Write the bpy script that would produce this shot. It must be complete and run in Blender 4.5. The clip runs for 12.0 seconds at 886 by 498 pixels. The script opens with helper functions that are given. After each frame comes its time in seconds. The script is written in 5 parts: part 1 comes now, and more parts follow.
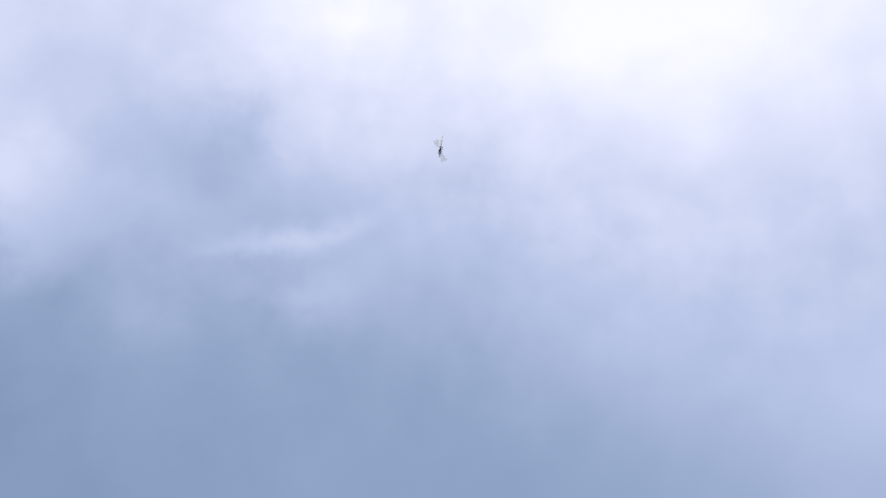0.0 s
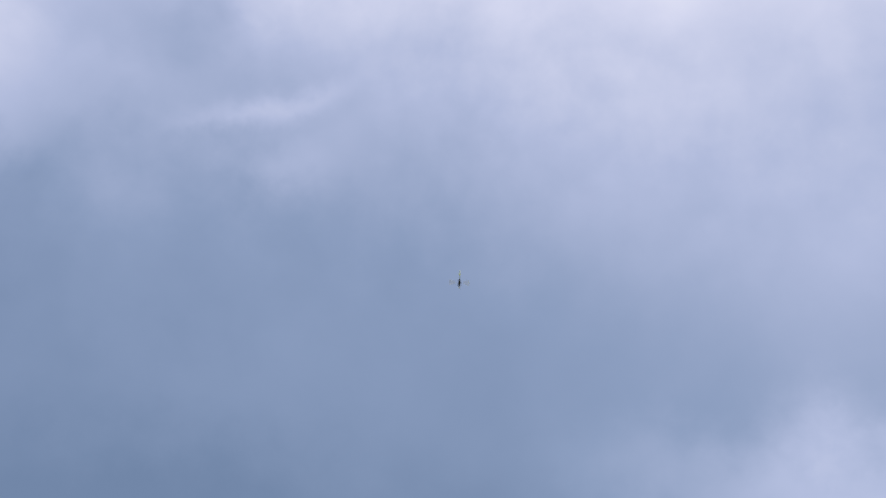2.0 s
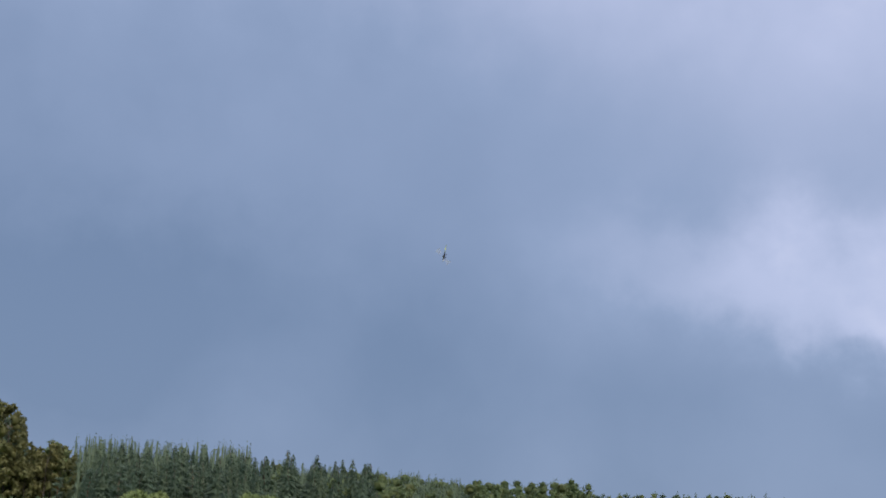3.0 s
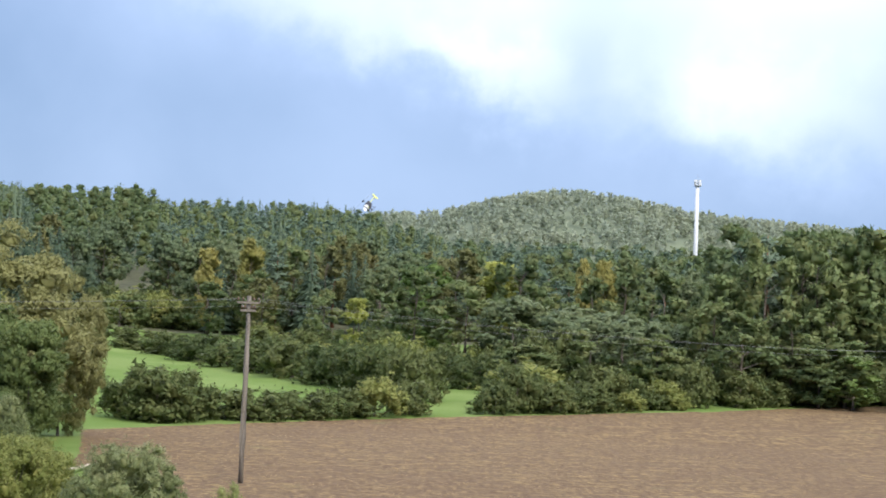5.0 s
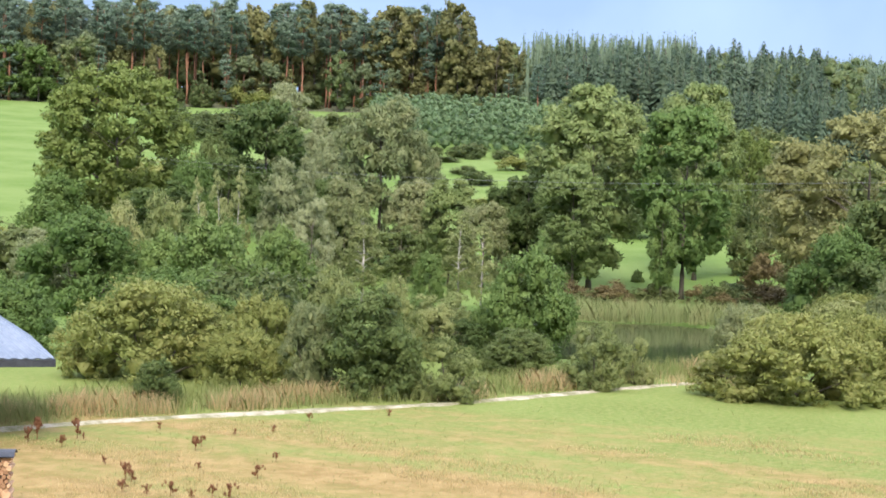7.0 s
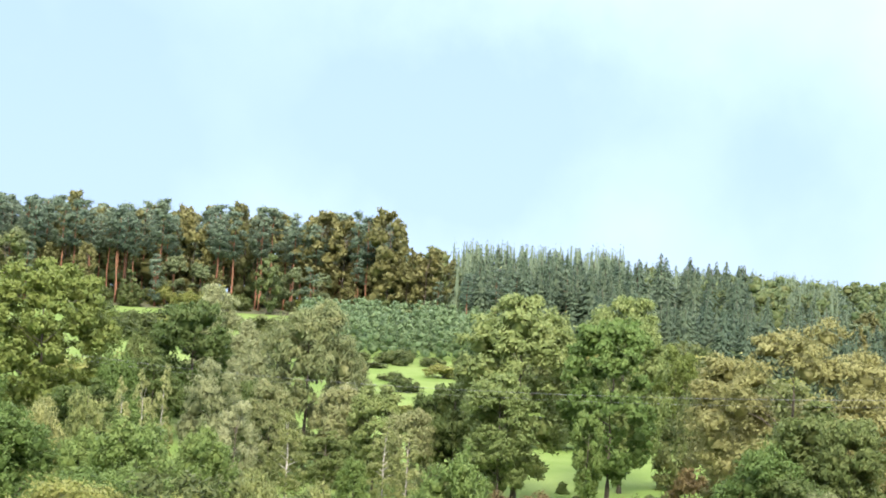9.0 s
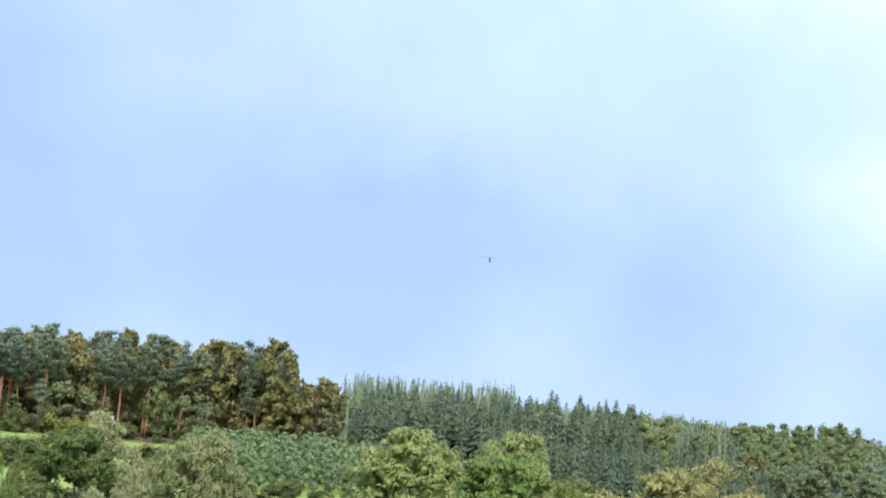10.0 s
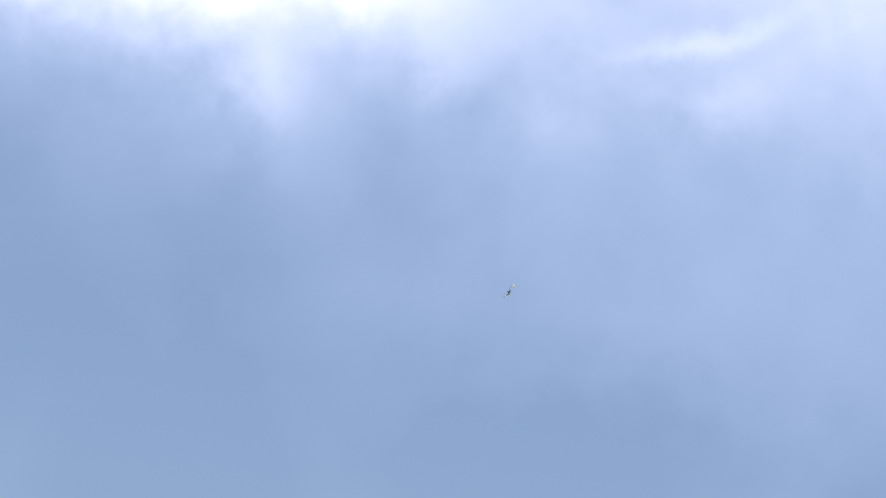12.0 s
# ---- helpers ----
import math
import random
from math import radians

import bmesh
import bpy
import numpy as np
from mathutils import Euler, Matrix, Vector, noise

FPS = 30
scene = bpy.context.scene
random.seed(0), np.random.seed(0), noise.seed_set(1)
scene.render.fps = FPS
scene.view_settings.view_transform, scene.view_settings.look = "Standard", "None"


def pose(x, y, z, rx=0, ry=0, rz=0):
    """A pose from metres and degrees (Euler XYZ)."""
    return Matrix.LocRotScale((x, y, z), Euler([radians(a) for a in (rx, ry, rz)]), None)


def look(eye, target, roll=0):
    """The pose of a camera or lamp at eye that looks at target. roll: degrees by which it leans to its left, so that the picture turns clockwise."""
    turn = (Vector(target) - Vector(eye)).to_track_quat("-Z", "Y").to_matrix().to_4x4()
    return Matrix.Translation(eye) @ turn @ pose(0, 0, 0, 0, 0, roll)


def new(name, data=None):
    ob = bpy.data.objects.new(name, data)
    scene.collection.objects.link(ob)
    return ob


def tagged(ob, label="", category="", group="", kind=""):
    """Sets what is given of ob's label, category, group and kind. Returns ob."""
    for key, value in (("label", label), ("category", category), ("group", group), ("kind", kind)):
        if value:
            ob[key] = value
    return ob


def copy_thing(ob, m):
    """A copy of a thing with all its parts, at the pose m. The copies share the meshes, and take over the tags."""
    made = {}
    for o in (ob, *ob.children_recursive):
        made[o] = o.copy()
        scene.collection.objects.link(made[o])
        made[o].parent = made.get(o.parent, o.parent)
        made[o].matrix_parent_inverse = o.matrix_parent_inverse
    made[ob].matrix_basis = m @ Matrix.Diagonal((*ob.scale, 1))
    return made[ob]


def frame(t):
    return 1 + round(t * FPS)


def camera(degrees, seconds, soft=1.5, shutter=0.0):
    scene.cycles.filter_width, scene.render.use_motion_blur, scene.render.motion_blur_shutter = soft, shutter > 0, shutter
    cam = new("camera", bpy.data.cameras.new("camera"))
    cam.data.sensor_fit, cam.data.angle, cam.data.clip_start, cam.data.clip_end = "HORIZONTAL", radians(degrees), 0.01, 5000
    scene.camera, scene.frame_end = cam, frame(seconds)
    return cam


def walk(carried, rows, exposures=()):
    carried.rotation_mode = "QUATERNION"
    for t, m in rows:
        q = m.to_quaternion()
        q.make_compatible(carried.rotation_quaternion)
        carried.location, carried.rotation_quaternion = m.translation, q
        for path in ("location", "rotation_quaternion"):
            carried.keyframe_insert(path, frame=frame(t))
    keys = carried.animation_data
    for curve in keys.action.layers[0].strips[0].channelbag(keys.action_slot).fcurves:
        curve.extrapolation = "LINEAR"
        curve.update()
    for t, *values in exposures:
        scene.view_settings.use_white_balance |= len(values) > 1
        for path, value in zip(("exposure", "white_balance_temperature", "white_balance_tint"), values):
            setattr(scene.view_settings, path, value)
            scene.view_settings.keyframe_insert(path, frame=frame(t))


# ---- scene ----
# ---- camera: it stands on a rise above the valley and turns after the helicopter ----
EYE = Vector((0.0, 0.0, 6.8))
cam = camera(29.3, 12.0, soft=1.7, shutter=0.12)
TURNS = [  # seconds, heading to the right of +y, tilt up, lean
    (0, -16.87, 24.02, 3.07),
    (0.5, -16.92, 24.18, 2.41),
    (1, -16.41, 24.41, 2.66),
    (1.5, -16.15, 22.26, 2.57),
    (2, -15.83, 19.55, 1.53),
    (2.5, -15.16, 14.97, 2.45),
    (2.7, -15.11, 13.69, 2.75),
    (4.3, -5.89, 5.65, 2.53),
    (4.5, -3.84, 4.22, 2.55),
    (4.7, -2.02, 3.26, 2.49),
    (5, 0.57, 2.97, 2.39),
    (5.2, 1.47, 3.01, 2.38),
    (5.3, 1.43, 3.02, 2.51),
    (5.5, 0.00, 3.10, 2.40),
    (5.7, -4.07, 2.94, 2.15),
    (5.8, -7.34, 2.52, 1.75),
    (6, -14.76, 1.72, 0.74),
    (6.1, -18.29, 1.12, 0.50),
    (6.2, -21.21, 0.25, 0.73),
    (6.5, -26.38, -2.47, 1.35),
    (6.7, -28.77, -2.83, 1.49),
    (8.3, -28.63, 3.07, 2.81),
    (8.5, -28.06, 3.43, 2.84),
    (9, -26.71, 4.94, 3.23),
    (9.5, -24.67, 6.37, 3.73),
    (10, -23.37, 9.65, 4.25),
    (10.3, -22.80, 12.24, 4.18),
    (10.5, -23.58, 13.37, 4.30),
    (10.8, -23.49, 14.24, 4.14),
    (11, -24.11, 15.41, 4.74),
    (11.2, -25.18, 16.05, 4.71),
    (11.5, -27.12, 16.76, 5.28),
    (11.6, -28.12, 17.06, 5.47),
    (12, -30.97, 16.32, 6.82),
]


def heading(az, el):
    a, e = radians(az), radians(el)
    return Vector((math.sin(a) * math.cos(e), math.cos(a) * math.cos(e), math.sin(e)))


EXPOSURES = [(0, 0.28, 6500, 10), (0.5, 0.12, 6500, 11), (1.5, 0.05, 6500, 12), (2.7, 0.16, 6500, 11), (4.3, 0.6, 6500, 9), (4.7, 0.95, 6500, 8), (5.5, 1.28, 6500, 8),
             (6.2, 1.5, 6500, 8), (6.7, 1.5, 6500, 8), (8.3, 2.0, 7100, 8), (9.0, 1.95, 7100, 8), (9.5, 1.72, 7000, 8), (10.0, 1.56, 6750, 8), (10.5, 1.25, 6600, 9),
             (11.0, 1.02, 6500, 10), (11.5, 0.87, 6500, 10), (12.0, 0.75, 6500, 10)]
walk(cam, [(t, look(EYE, EYE + heading(a, e), r)) for t, a, e, r in TURNS], EXPOSURES)

# ---- sky and sun: broken grey-blue cloud, a soft sun high behind the camera ----
world = bpy.data.worlds.new("sky")
scene.world = world
world.use_nodes = True
wt = world.node_tree
wt.nodes.clear()


class Graph:
    """Short ways to write node arithmetic."""

    def __init__(self, tree):
        self.tree = tree

    def node(self, kind):
        return self.tree.nodes.new(kind)

    def feed(self, socket, value):
        if isinstance(value, bpy.types.NodeSocket):
            self.tree.links.new(value, socket)
        else:
            socket.default_value = value

    def math(self, op, a, b=0.0, c=0.0, clamp=False):
        n = self.node("ShaderNodeMath")
        n.operation, n.use_clamp = op, clamp
        for s, v in zip(n.inputs, (a, b, c)):
            self.feed(s, v)
        return n.outputs[0]

    def mix(self, fac, a, b, blend="MIX"):
        n = self.node("ShaderNodeMix")
        n.data_type, n.blend_type = "RGBA", blend
        self.feed(n.inputs["Factor"], fac)
        self.feed(n.inputs[6], a)
        self.feed(n.inputs[7], b)
        return n.outputs[2]

    def noise(self, vector, scale, detail=4.0, rough=0.55, dist=0.0):
        n = self.node("ShaderNodeTexNoise")
        self.feed(n.inputs["Vector"], vector)
        n.inputs["Scale"].default_value, n.inputs["Detail"].default_value = scale, detail
        n.inputs["Roughness"].default_value, n.inputs["Distortion"].default_value = rough, dist
        return n.outputs["Fac"]

    def ramp(self, v, lo, hi, smooth=True):
        n = self.node("ShaderNodeMapRange")
        n.interpolation_type = "SMOOTHSTEP" if smooth else "LINEAR"
        self.feed(n.inputs["Value"], v)
        n.inputs["From Min"].default_value, n.inputs["From Max"].default_value = lo, hi
        return n.outputs["Result"]


g = Graph(wt)
SUN_AZ, SUN_EL = 150.0, 42.0
sky = g.node("ShaderNodeTexSky")
sky.sky_type, sky.sun_disc, sky.sun_elevation, sky.sun_rotation = "NISHITA", False, radians(SUN_EL), radians(SUN_AZ)
way = g.node("ShaderNodeTexCoord").outputs["Generated"]
part_xyz = g.node("ShaderNodeSeparateXYZ")
g.feed(part_xyz.inputs[0], way)
wx, wy, wz = part_xyz.outputs
el = g.math("MULTIPLY", g.math("ARCSINE", wz), 57.2958)
az = g.math("MULTIPLY", g.math("ARCTAN2", wx, wy), 57.2958)
puffs = g.noise(way, 8.0, 6.0, 0.5, 0.1)
wisps = g.noise(way, 22.0, 5.0, 0.55, 0.1)
broad = g.noise(way, 2.6, 3.0, 0.5)
bend = g.math("SUBTRACT", puffs, 0.5)
bend2 = g.math("SUBTRACT", wisps, 0.5)
azw = g.math("ADD", az, g.math("ADD", g.math("MULTIPLY", bend, 5.0), g.math("MULTIPLY", bend2, 3.0)))
elw = g.math("ADD", el, g.math("ADD", g.math("MULTIPLY", bend2, 3.5), g.math("MULTIPLY", bend, -2.5)))


def bank(a, e, wide, high, tilt=0.0):
    """A soft cloud bank round a heading, wide and high in degrees."""
    da, de = g.math("SUBTRACT", azw, a), g.math("SUBTRACT", elw, e)
    de = g.math("ADD", de, g.math("MULTIPLY", da, tilt))
    u, v = g.math("DIVIDE", da, wide), g.math("DIVIDE", de, high)
    r2 = g.math("ADD", g.math("MULTIPLY", u, u), g.math("MULTIPLY", v, v))
    return g.math("EXPONENT", g.math("MULTIPLY", r2, -1.0))


# the cloud deck: pale overhead, deep slate-blue low down, paler to the east
deck = g.math("ADD", g.math("MULTIPLY", g.ramp(el, 13, 33), 0.68), g.math("MULTIPLY", g.math("SUBTRACT", broad, 0.5), 0.5))
east = g.math("MULTIPLY", g.ramp(az, -17, -2), g.math("SUBTRACT", g.ramp(el, 6.5, 15), g.math("MULTIPLY", g.ramp(el, 19, 27), 0.75)))
deck = g.math("ADD", deck, g.math("MULTIPLY", east, 0.34))
cloud = deck
BANKS = [(-14, 31, 12, 4.5, 0.05, 0.18), (-9, 27, 8, 3.5, 0.1, 0.08), (-22.6, 24.5, 2.6, 0.55, -0.3, 0.2), (-21.3, 22.9, 2.0, 1.5, 0, 0.14),
         (-32, 22.8, 1.4, 1.2, 0, 0.12), (-26.5, 26.8, 3.0, 1.4, 0, -0.12), (-43, 25, 9.0, 2.8, -0.06, 0.66), (-37.5, 20.6, 1.7, 1.5, 0.35, 0.2), (-34, 25, 5, 1.5, 0, 0.14),
         (1, 9.4, 3.4, 1.3, 0.3, 0.34), (2.2, 11, 2.4, 1.8, 0, 0.16), (8, 12.5, 6.0, 3.0, 0, 0.26), (10.5, 8.2, 4.5, 2.0, 0.15, 0.36), (16, 11, 7, 6, 0, 0.3),
         (-23, 9, 8, 4, 0, -0.1), (-3.5, 11.9, 6.0, 1.9, 0, 0.3), (-3, 6, 11, 4, 0, 0.13), (-32, 8, 16, 3, 0, -0.04), (-25, 14.5, 10, 2.2, 0, 0.1)]
for a, e, wide, high, tilt, much in BANKS:
    cloud = g.math("ADD", cloud, g.math("MULTIPLY", bank(a, e, wide, high, tilt), much))
high_up = g.ramp(el, 14, 24)
cloud = g.math("ADD", cloud, g.math("MULTIPLY", bend, g.math("ADD", 0.18, g.math("MULTIPLY", high_up, 0.35))))
cloud = g.math("ADD", cloud, g.math("MULTIPLY", bend2, g.math("MULTIPLY", high_up, 0.18)))
cloud = g.math("ADD", cloud, 0.03, clamp=True)
tone = g.node("ShaderNodeValToRGB")
g.feed(tone.inputs[0], cloud)
stops = tone.color_ramp.elements
stops[0].position, stops[0].color = 0.0, (0.148, 0.215, 0.352, 1)
stops[1].position, stops[1].color = 1.0, (0.85, 0.86, 0.96, 1)
for pos, col in ((0.25, (0.25, 0.326, 0.495, 1)), (0.55, (0.44, 0.5, 0.7, 1)), (0.8, (0.66, 0.69, 0.86, 1))):
    s_ = stops.new(pos)
    s_.color = col
clear = g.mix(1.0, sky.outputs[0], (0.08, 0.08, 0.08, 1), "MULTIPLY")
back = g.node("ShaderNodeBackground")
g.feed(back.inputs["Color"], g.mix(0.92, clear, tone.outputs[0]))
back.inputs["Strength"].default_value = 1.0
wt.links.new(back.outputs[0], g.node("ShaderNodeOutputWorld").inputs[0])

sun = new("sun", bpy.data.lights.new("sun", "SUN"))
sun.data.energy, sun.data.angle, sun.data.color = 1.5, radians(20), (1.0, 0.94, 0.84)
sun.matrix_basis = look(heading(SUN_AZ, SUN_EL) * 50, (0, 0, 0))

# ---- materials ----
def material(name):
    m = bpy.data.materials.new(name)
    m.use_nodes = True
    m.node_tree.nodes.clear()
    gr = Graph(m.node_tree)
    out = gr.node("ShaderNodeOutputMaterial")
    p = gr.node("ShaderNodeBsdfPrincipled")
    m.node_tree.links.new(p.outputs[0], out.inputs[0])
    return m, gr, p, out


def coords(gr):
    return gr.node("ShaderNodeTexCoord").outputs["Object"]


def relief(gr, p, height, strength, distance=0.02):
    b = gr.node("ShaderNodeBump")
    b.inputs["Strength"].default_value, b.inputs["Distance"].default_value = strength, distance
    gr.feed(b.inputs["Height"], height)
    gr.feed(p.inputs["Normal"], b.outputs[0])


def foliage(name, dark, mid, pale, patch=0.8, turn=0.0, glow=0.42):
    """Leaves: three tones by leaf, by patch of the crown and by tree, with light let through."""
    dark, mid, pale = [v * 1.7 for v in dark], [v * 1.25 for v in mid], [v * 1.1 for v in pale]
    m, gr, p, out = material(name)
    geo = gr.node("ShaderNodeNewGeometry")
    info = gr.node("ShaderNodeObjectInfo")
    n = gr.noise(coords(gr), patch, 3.0, 0.6)
    f = gr.math("ADD", gr.math("MULTIPLY", geo.outputs["Random Per Island"], 0.3), gr.math("MULTIPLY", n, 0.9))
    f = gr.math("ADD", f, gr.math("MULTIPLY", gr.math("SUBTRACT", info.outputs["Random"], 0.5), 0.35))
    r = gr.node("ShaderNodeValToRGB")
    gr.feed(r.inputs[0], gr.math("SUBTRACT", f, 0.08))
    e = r.color_ramp.elements
    e[0].position, e[0].color = 0.2, (*dark, 1)
    e[1].position, e[1].color = 0.85, (*pale, 1)
    e.new(0.5).color = (*mid, 1)
    col = r.outputs[0]
    if turn:
        rust = gr.ramp(gr.math("ADD", gr.noise(coords(gr), 0.35, 2.0), gr.math("MULTIPLY", geo.outputs["Random Per Island"], 0.2)), 0.62 - turn * 0.2, 0.8)
        col = gr.mix(gr.math("MULTIPLY", rust, turn), col, (0.22, 0.13, 0.035, 1))
    gr.feed(p.inputs["Base Color"], col)
    p.inputs["Roughness"].default_value = 0.55
    p.inputs["Specular IOR Level"].default_value = 0.25
    t = gr.node("ShaderNodeBsdfTranslucent")
    gr.feed(t.inputs["Color"], col)
    mixer = gr.node("ShaderNodeMixShader")
    mixer.inputs[0].default_value = glow
    m.node_tree.links.new(p.outputs[0], mixer.inputs[1])
    m.node_tree.links.new(t.outputs[0], mixer.inputs[2])
    m.node_tree.links.new(mixer.outputs[0], out.inputs[0])
    return m


def two_tone(name, a, b, scale, rough=0.8, bump=0.3, fine=8.0, metal=0.0, stretch=(1, 1, 1), vary=0.0):
    m, gr, p, out = material(name)
    mp = gr.node("ShaderNodeMapping")
    gr.feed(mp.inputs[0], coords(gr))
    mp.inputs["Scale"].default_value = stretch
    n = gr.noise(mp.outputs[0], scale, 5.0, 0.6)
    n2 = gr.noise(mp.outputs[0], scale * fine, 4.0, 0.6)
    f = gr.math("ADD", gr.math("MULTIPLY", n, 0.65), gr.math("MULTIPLY", n2, 0.35))
    if vary:
        info = gr.node("ShaderNodeObjectInfo")
        f = gr.math("ADD", f, gr.math("MULTIPLY", gr.math("SUBTRACT", info.outputs["Random"], 0.5), vary))
    gr.feed(p.inputs["Base Color"], gr.mix(gr.ramp(f, 0.35, 0.65), (*a, 1), (*b, 1)))
    p.inputs["Roughness"].default_value, p.inputs["Metallic"].default_value = rough, metal
    if bump:
        relief(gr, p, n2, bump)
    return m


M_OAK = foliage("oak leaves", (0.072, 0.108, 0.028), (0.148, 0.193, 0.05), (0.262, 0.303, 0.085))
M_LINDEN = foliage("linden leaves", (0.078, 0.13, 0.036), (0.158, 0.232, 0.068), (0.275, 0.345, 0.112))
M_DARK = foliage("dark leaves", (0.055, 0.088, 0.027), (0.112, 0.152, 0.047), (0.2, 0.235, 0.082))
M_GREEN = foliage("fresh leaves", (0.068, 0.112, 0.03), (0.14, 0.205, 0.058), (0.245, 0.315, 0.098))
M_WILLOW = foliage("willow leaves", (0.1, 0.128, 0.056), (0.232, 0.256, 0.115), (0.415, 0.41, 0.21))
M_GREY = foliage("grey willow leaves", (0.122, 0.14, 0.068), (0.262, 0.285, 0.143), (0.45, 0.46, 0.26))
M_BROWNISH = foliage("turning willow leaves", (0.118, 0.122, 0.045), (0.225, 0.225, 0.088), (0.355, 0.348, 0.148))
M_BIRCH = foliage("birch leaves", (0.12, 0.14, 0.05), (0.26, 0.285, 0.115), (0.45, 0.45, 0.21))
M_ASHWOOD = foliage("greyish wood leaves", (0.088, 0.125, 0.066), (0.175, 0.218, 0.112), (0.295, 0.33, 0.175), glow=0.46)
M_ASH = foliage("ash leaves", (0.11, 0.15, 0.05), (0.218, 0.268, 0.098), (0.365, 0.41, 0.162))
M_OLIVE = foliage("olive bush leaves", (0.112, 0.135, 0.035), (0.23, 0.252, 0.075), (0.39, 0.385, 0.135), turn=0.12)
M_PALE = foliage("pale bush leaves", (0.105, 0.13, 0.045), (0.245, 0.272, 0.1), (0.43, 0.43, 0.19))
M_HEDGE = foliage("hedge leaves", (0.05, 0.073, 0.027), (0.11, 0.14, 0.048), (0.195, 0.217, 0.08), turn=0.08)
M_RUST = foliage("turning leaves", (0.098, 0.104, 0.042), (0.178, 0.178, 0.07), (0.28, 0.26, 0.105))
M_YELLOW = foliage("yellow leaves", (0.17, 0.165, 0.05), (0.29, 0.27, 0.085), (0.42, 0.375, 0.14))
M_LIME = foliage("lime-yellow leaves", (0.16, 0.19, 0.045), (0.31, 0.33, 0.085), (0.48, 0.47, 0.14))
# pine and spruce: their own blue-green, tinted bluer in place of air haze
M_PINE = foliage("pine needles", (0.07, 0.108, 0.074), (0.138, 0.188, 0.125), (0.235, 0.29, 0.19), glow=0.36)
M_SPRUCE = foliage("spruce needles", (0.055, 0.088, 0.058), (0.105, 0.15, 0.092), (0.165, 0.21, 0.12), glow=0.3)
M_YOUNG = foliage("young pine needles", (0.075, 0.125, 0.06), (0.145, 0.21, 0.1), (0.235, 0.3, 0.145), glow=0.3)
M_REDDISH = foliage("reddish bush leaves", (0.09, 0.075, 0.035), (0.17, 0.13, 0.06), (0.26, 0.21, 0.09))
M_MIXED = foliage("mixed wood leaves", (0.08, 0.115, 0.05), (0.165, 0.212, 0.086), (0.29, 0.33, 0.14), patch=0.09, turn=0.25, glow=0.46)
# far hill leaves: base colours greyed and lightened to imitate air haze
M_FARHAZE = foliage("haze-paled far wood leaves", (0.25, 0.285, 0.22), (0.325, 0.36, 0.265), (0.42, 0.44, 0.3), patch=0.012, glow=0.5)
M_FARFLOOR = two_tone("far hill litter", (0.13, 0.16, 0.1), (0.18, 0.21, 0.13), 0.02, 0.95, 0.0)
M_BARK = two_tone("grey-brown bark", (0.07, 0.055, 0.04), (0.17, 0.14, 0.11), 3.0, 0.9, 0.6, stretch=(3, 3, 0.5))
M_BIRCHBARK = two_tone("white birch bark", (0.25, 0.22, 0.18), (0.62, 0.58, 0.52), 2.5, 0.8, 0.4, stretch=(1, 1, 3))
M_PINEBARK = two_tone("reddish pine bark", (0.16, 0.075, 0.045), (0.36, 0.17, 0.095), 2.0, 0.9, 0.5, stretch=(3, 3, 0.6))
M_POLE = two_tone("weathered pole wood", (0.13, 0.11, 0.09), (0.28, 0.24, 0.2), 3.0, 0.85, 0.5, stretch=(6, 6, 0.4))
M_STEEL = two_tone("galvanised steel", (0.3, 0.31, 0.32), (0.46, 0.47, 0.48), 4.0, 0.45, 0.1, metal=0.8)
M_MASTW = two_tone("white mast paint", (0.68, 0.69, 0.7), (0.82, 0.83, 0.84), 0.6, 0.5, 0.05)
M_CERAMIC = two_tone("brown insulator glaze", (0.1, 0.06, 0.04), (0.18, 0.11, 0.08), 20.0, 0.25, 0.0)
M_WIRE = two_tone("dull aluminium wire", (0.25, 0.25, 0.26), (0.4, 0.4, 0.41), 5.0, 0.5, 0.0, metal=0.6)
M_ROOF = two_tone("grey-blue sheet roof", (0.19, 0.23, 0.3), (0.27, 0.31, 0.38), 1.2, 0.4, 0.05, metal=0.3)
M_PLANK = two_tone("brown stained boards", (0.1, 0.05, 0.025), (0.24, 0.13, 0.07), 2.5, 0.8, 0.4, stretch=(6, 6, 0.6), vary=0.3)
M_LOG = two_tone("cut log ends", (0.32, 0.17, 0.09), (0.58, 0.36, 0.21), 9.0, 0.85, 0.3, vary=0.5)
M_TARP = two_tone("dark tarpaulin", (0.02, 0.022, 0.03), (0.05, 0.055, 0.065), 3.0, 0.45, 0.3)
M_CONCRETE = two_tone("pale concrete", (0.33, 0.31, 0.28), (0.48, 0.46, 0.42), 2.0, 0.9, 0.3)
M_REED = foliage("dry reeds", (0.19, 0.23, 0.085), (0.32, 0.33, 0.14), (0.48, 0.4, 0.2), patch=0.5, glow=0.5)
M_STRAW = foliage("dry grass", (0.36, 0.265, 0.125), (0.5, 0.38, 0.195), (0.62, 0.49, 0.28), patch=0.5, glow=0.5)
M_TALL = foliage("rough green grass", (0.17, 0.2, 0.065), (0.26, 0.29, 0.1), (0.38, 0.37, 0.15), patch=0.5, glow=0.5)
M_DOCK = foliage("brown dock seed heads", (0.17, 0.075, 0.04), (0.27, 0.125, 0.065), (0.38, 0.19, 0.1), patch=0.5, glow=0.5)
M_FLOOR = two_tone("leaf litter", (0.07, 0.075, 0.035), (0.14, 0.14, 0.07), 0.5, 0.95, 0.3)
M_STONE = two_tone("pale stones", (0.4, 0.37, 0.33), (0.62, 0.59, 0.54), 4.0, 0.9, 0.3)


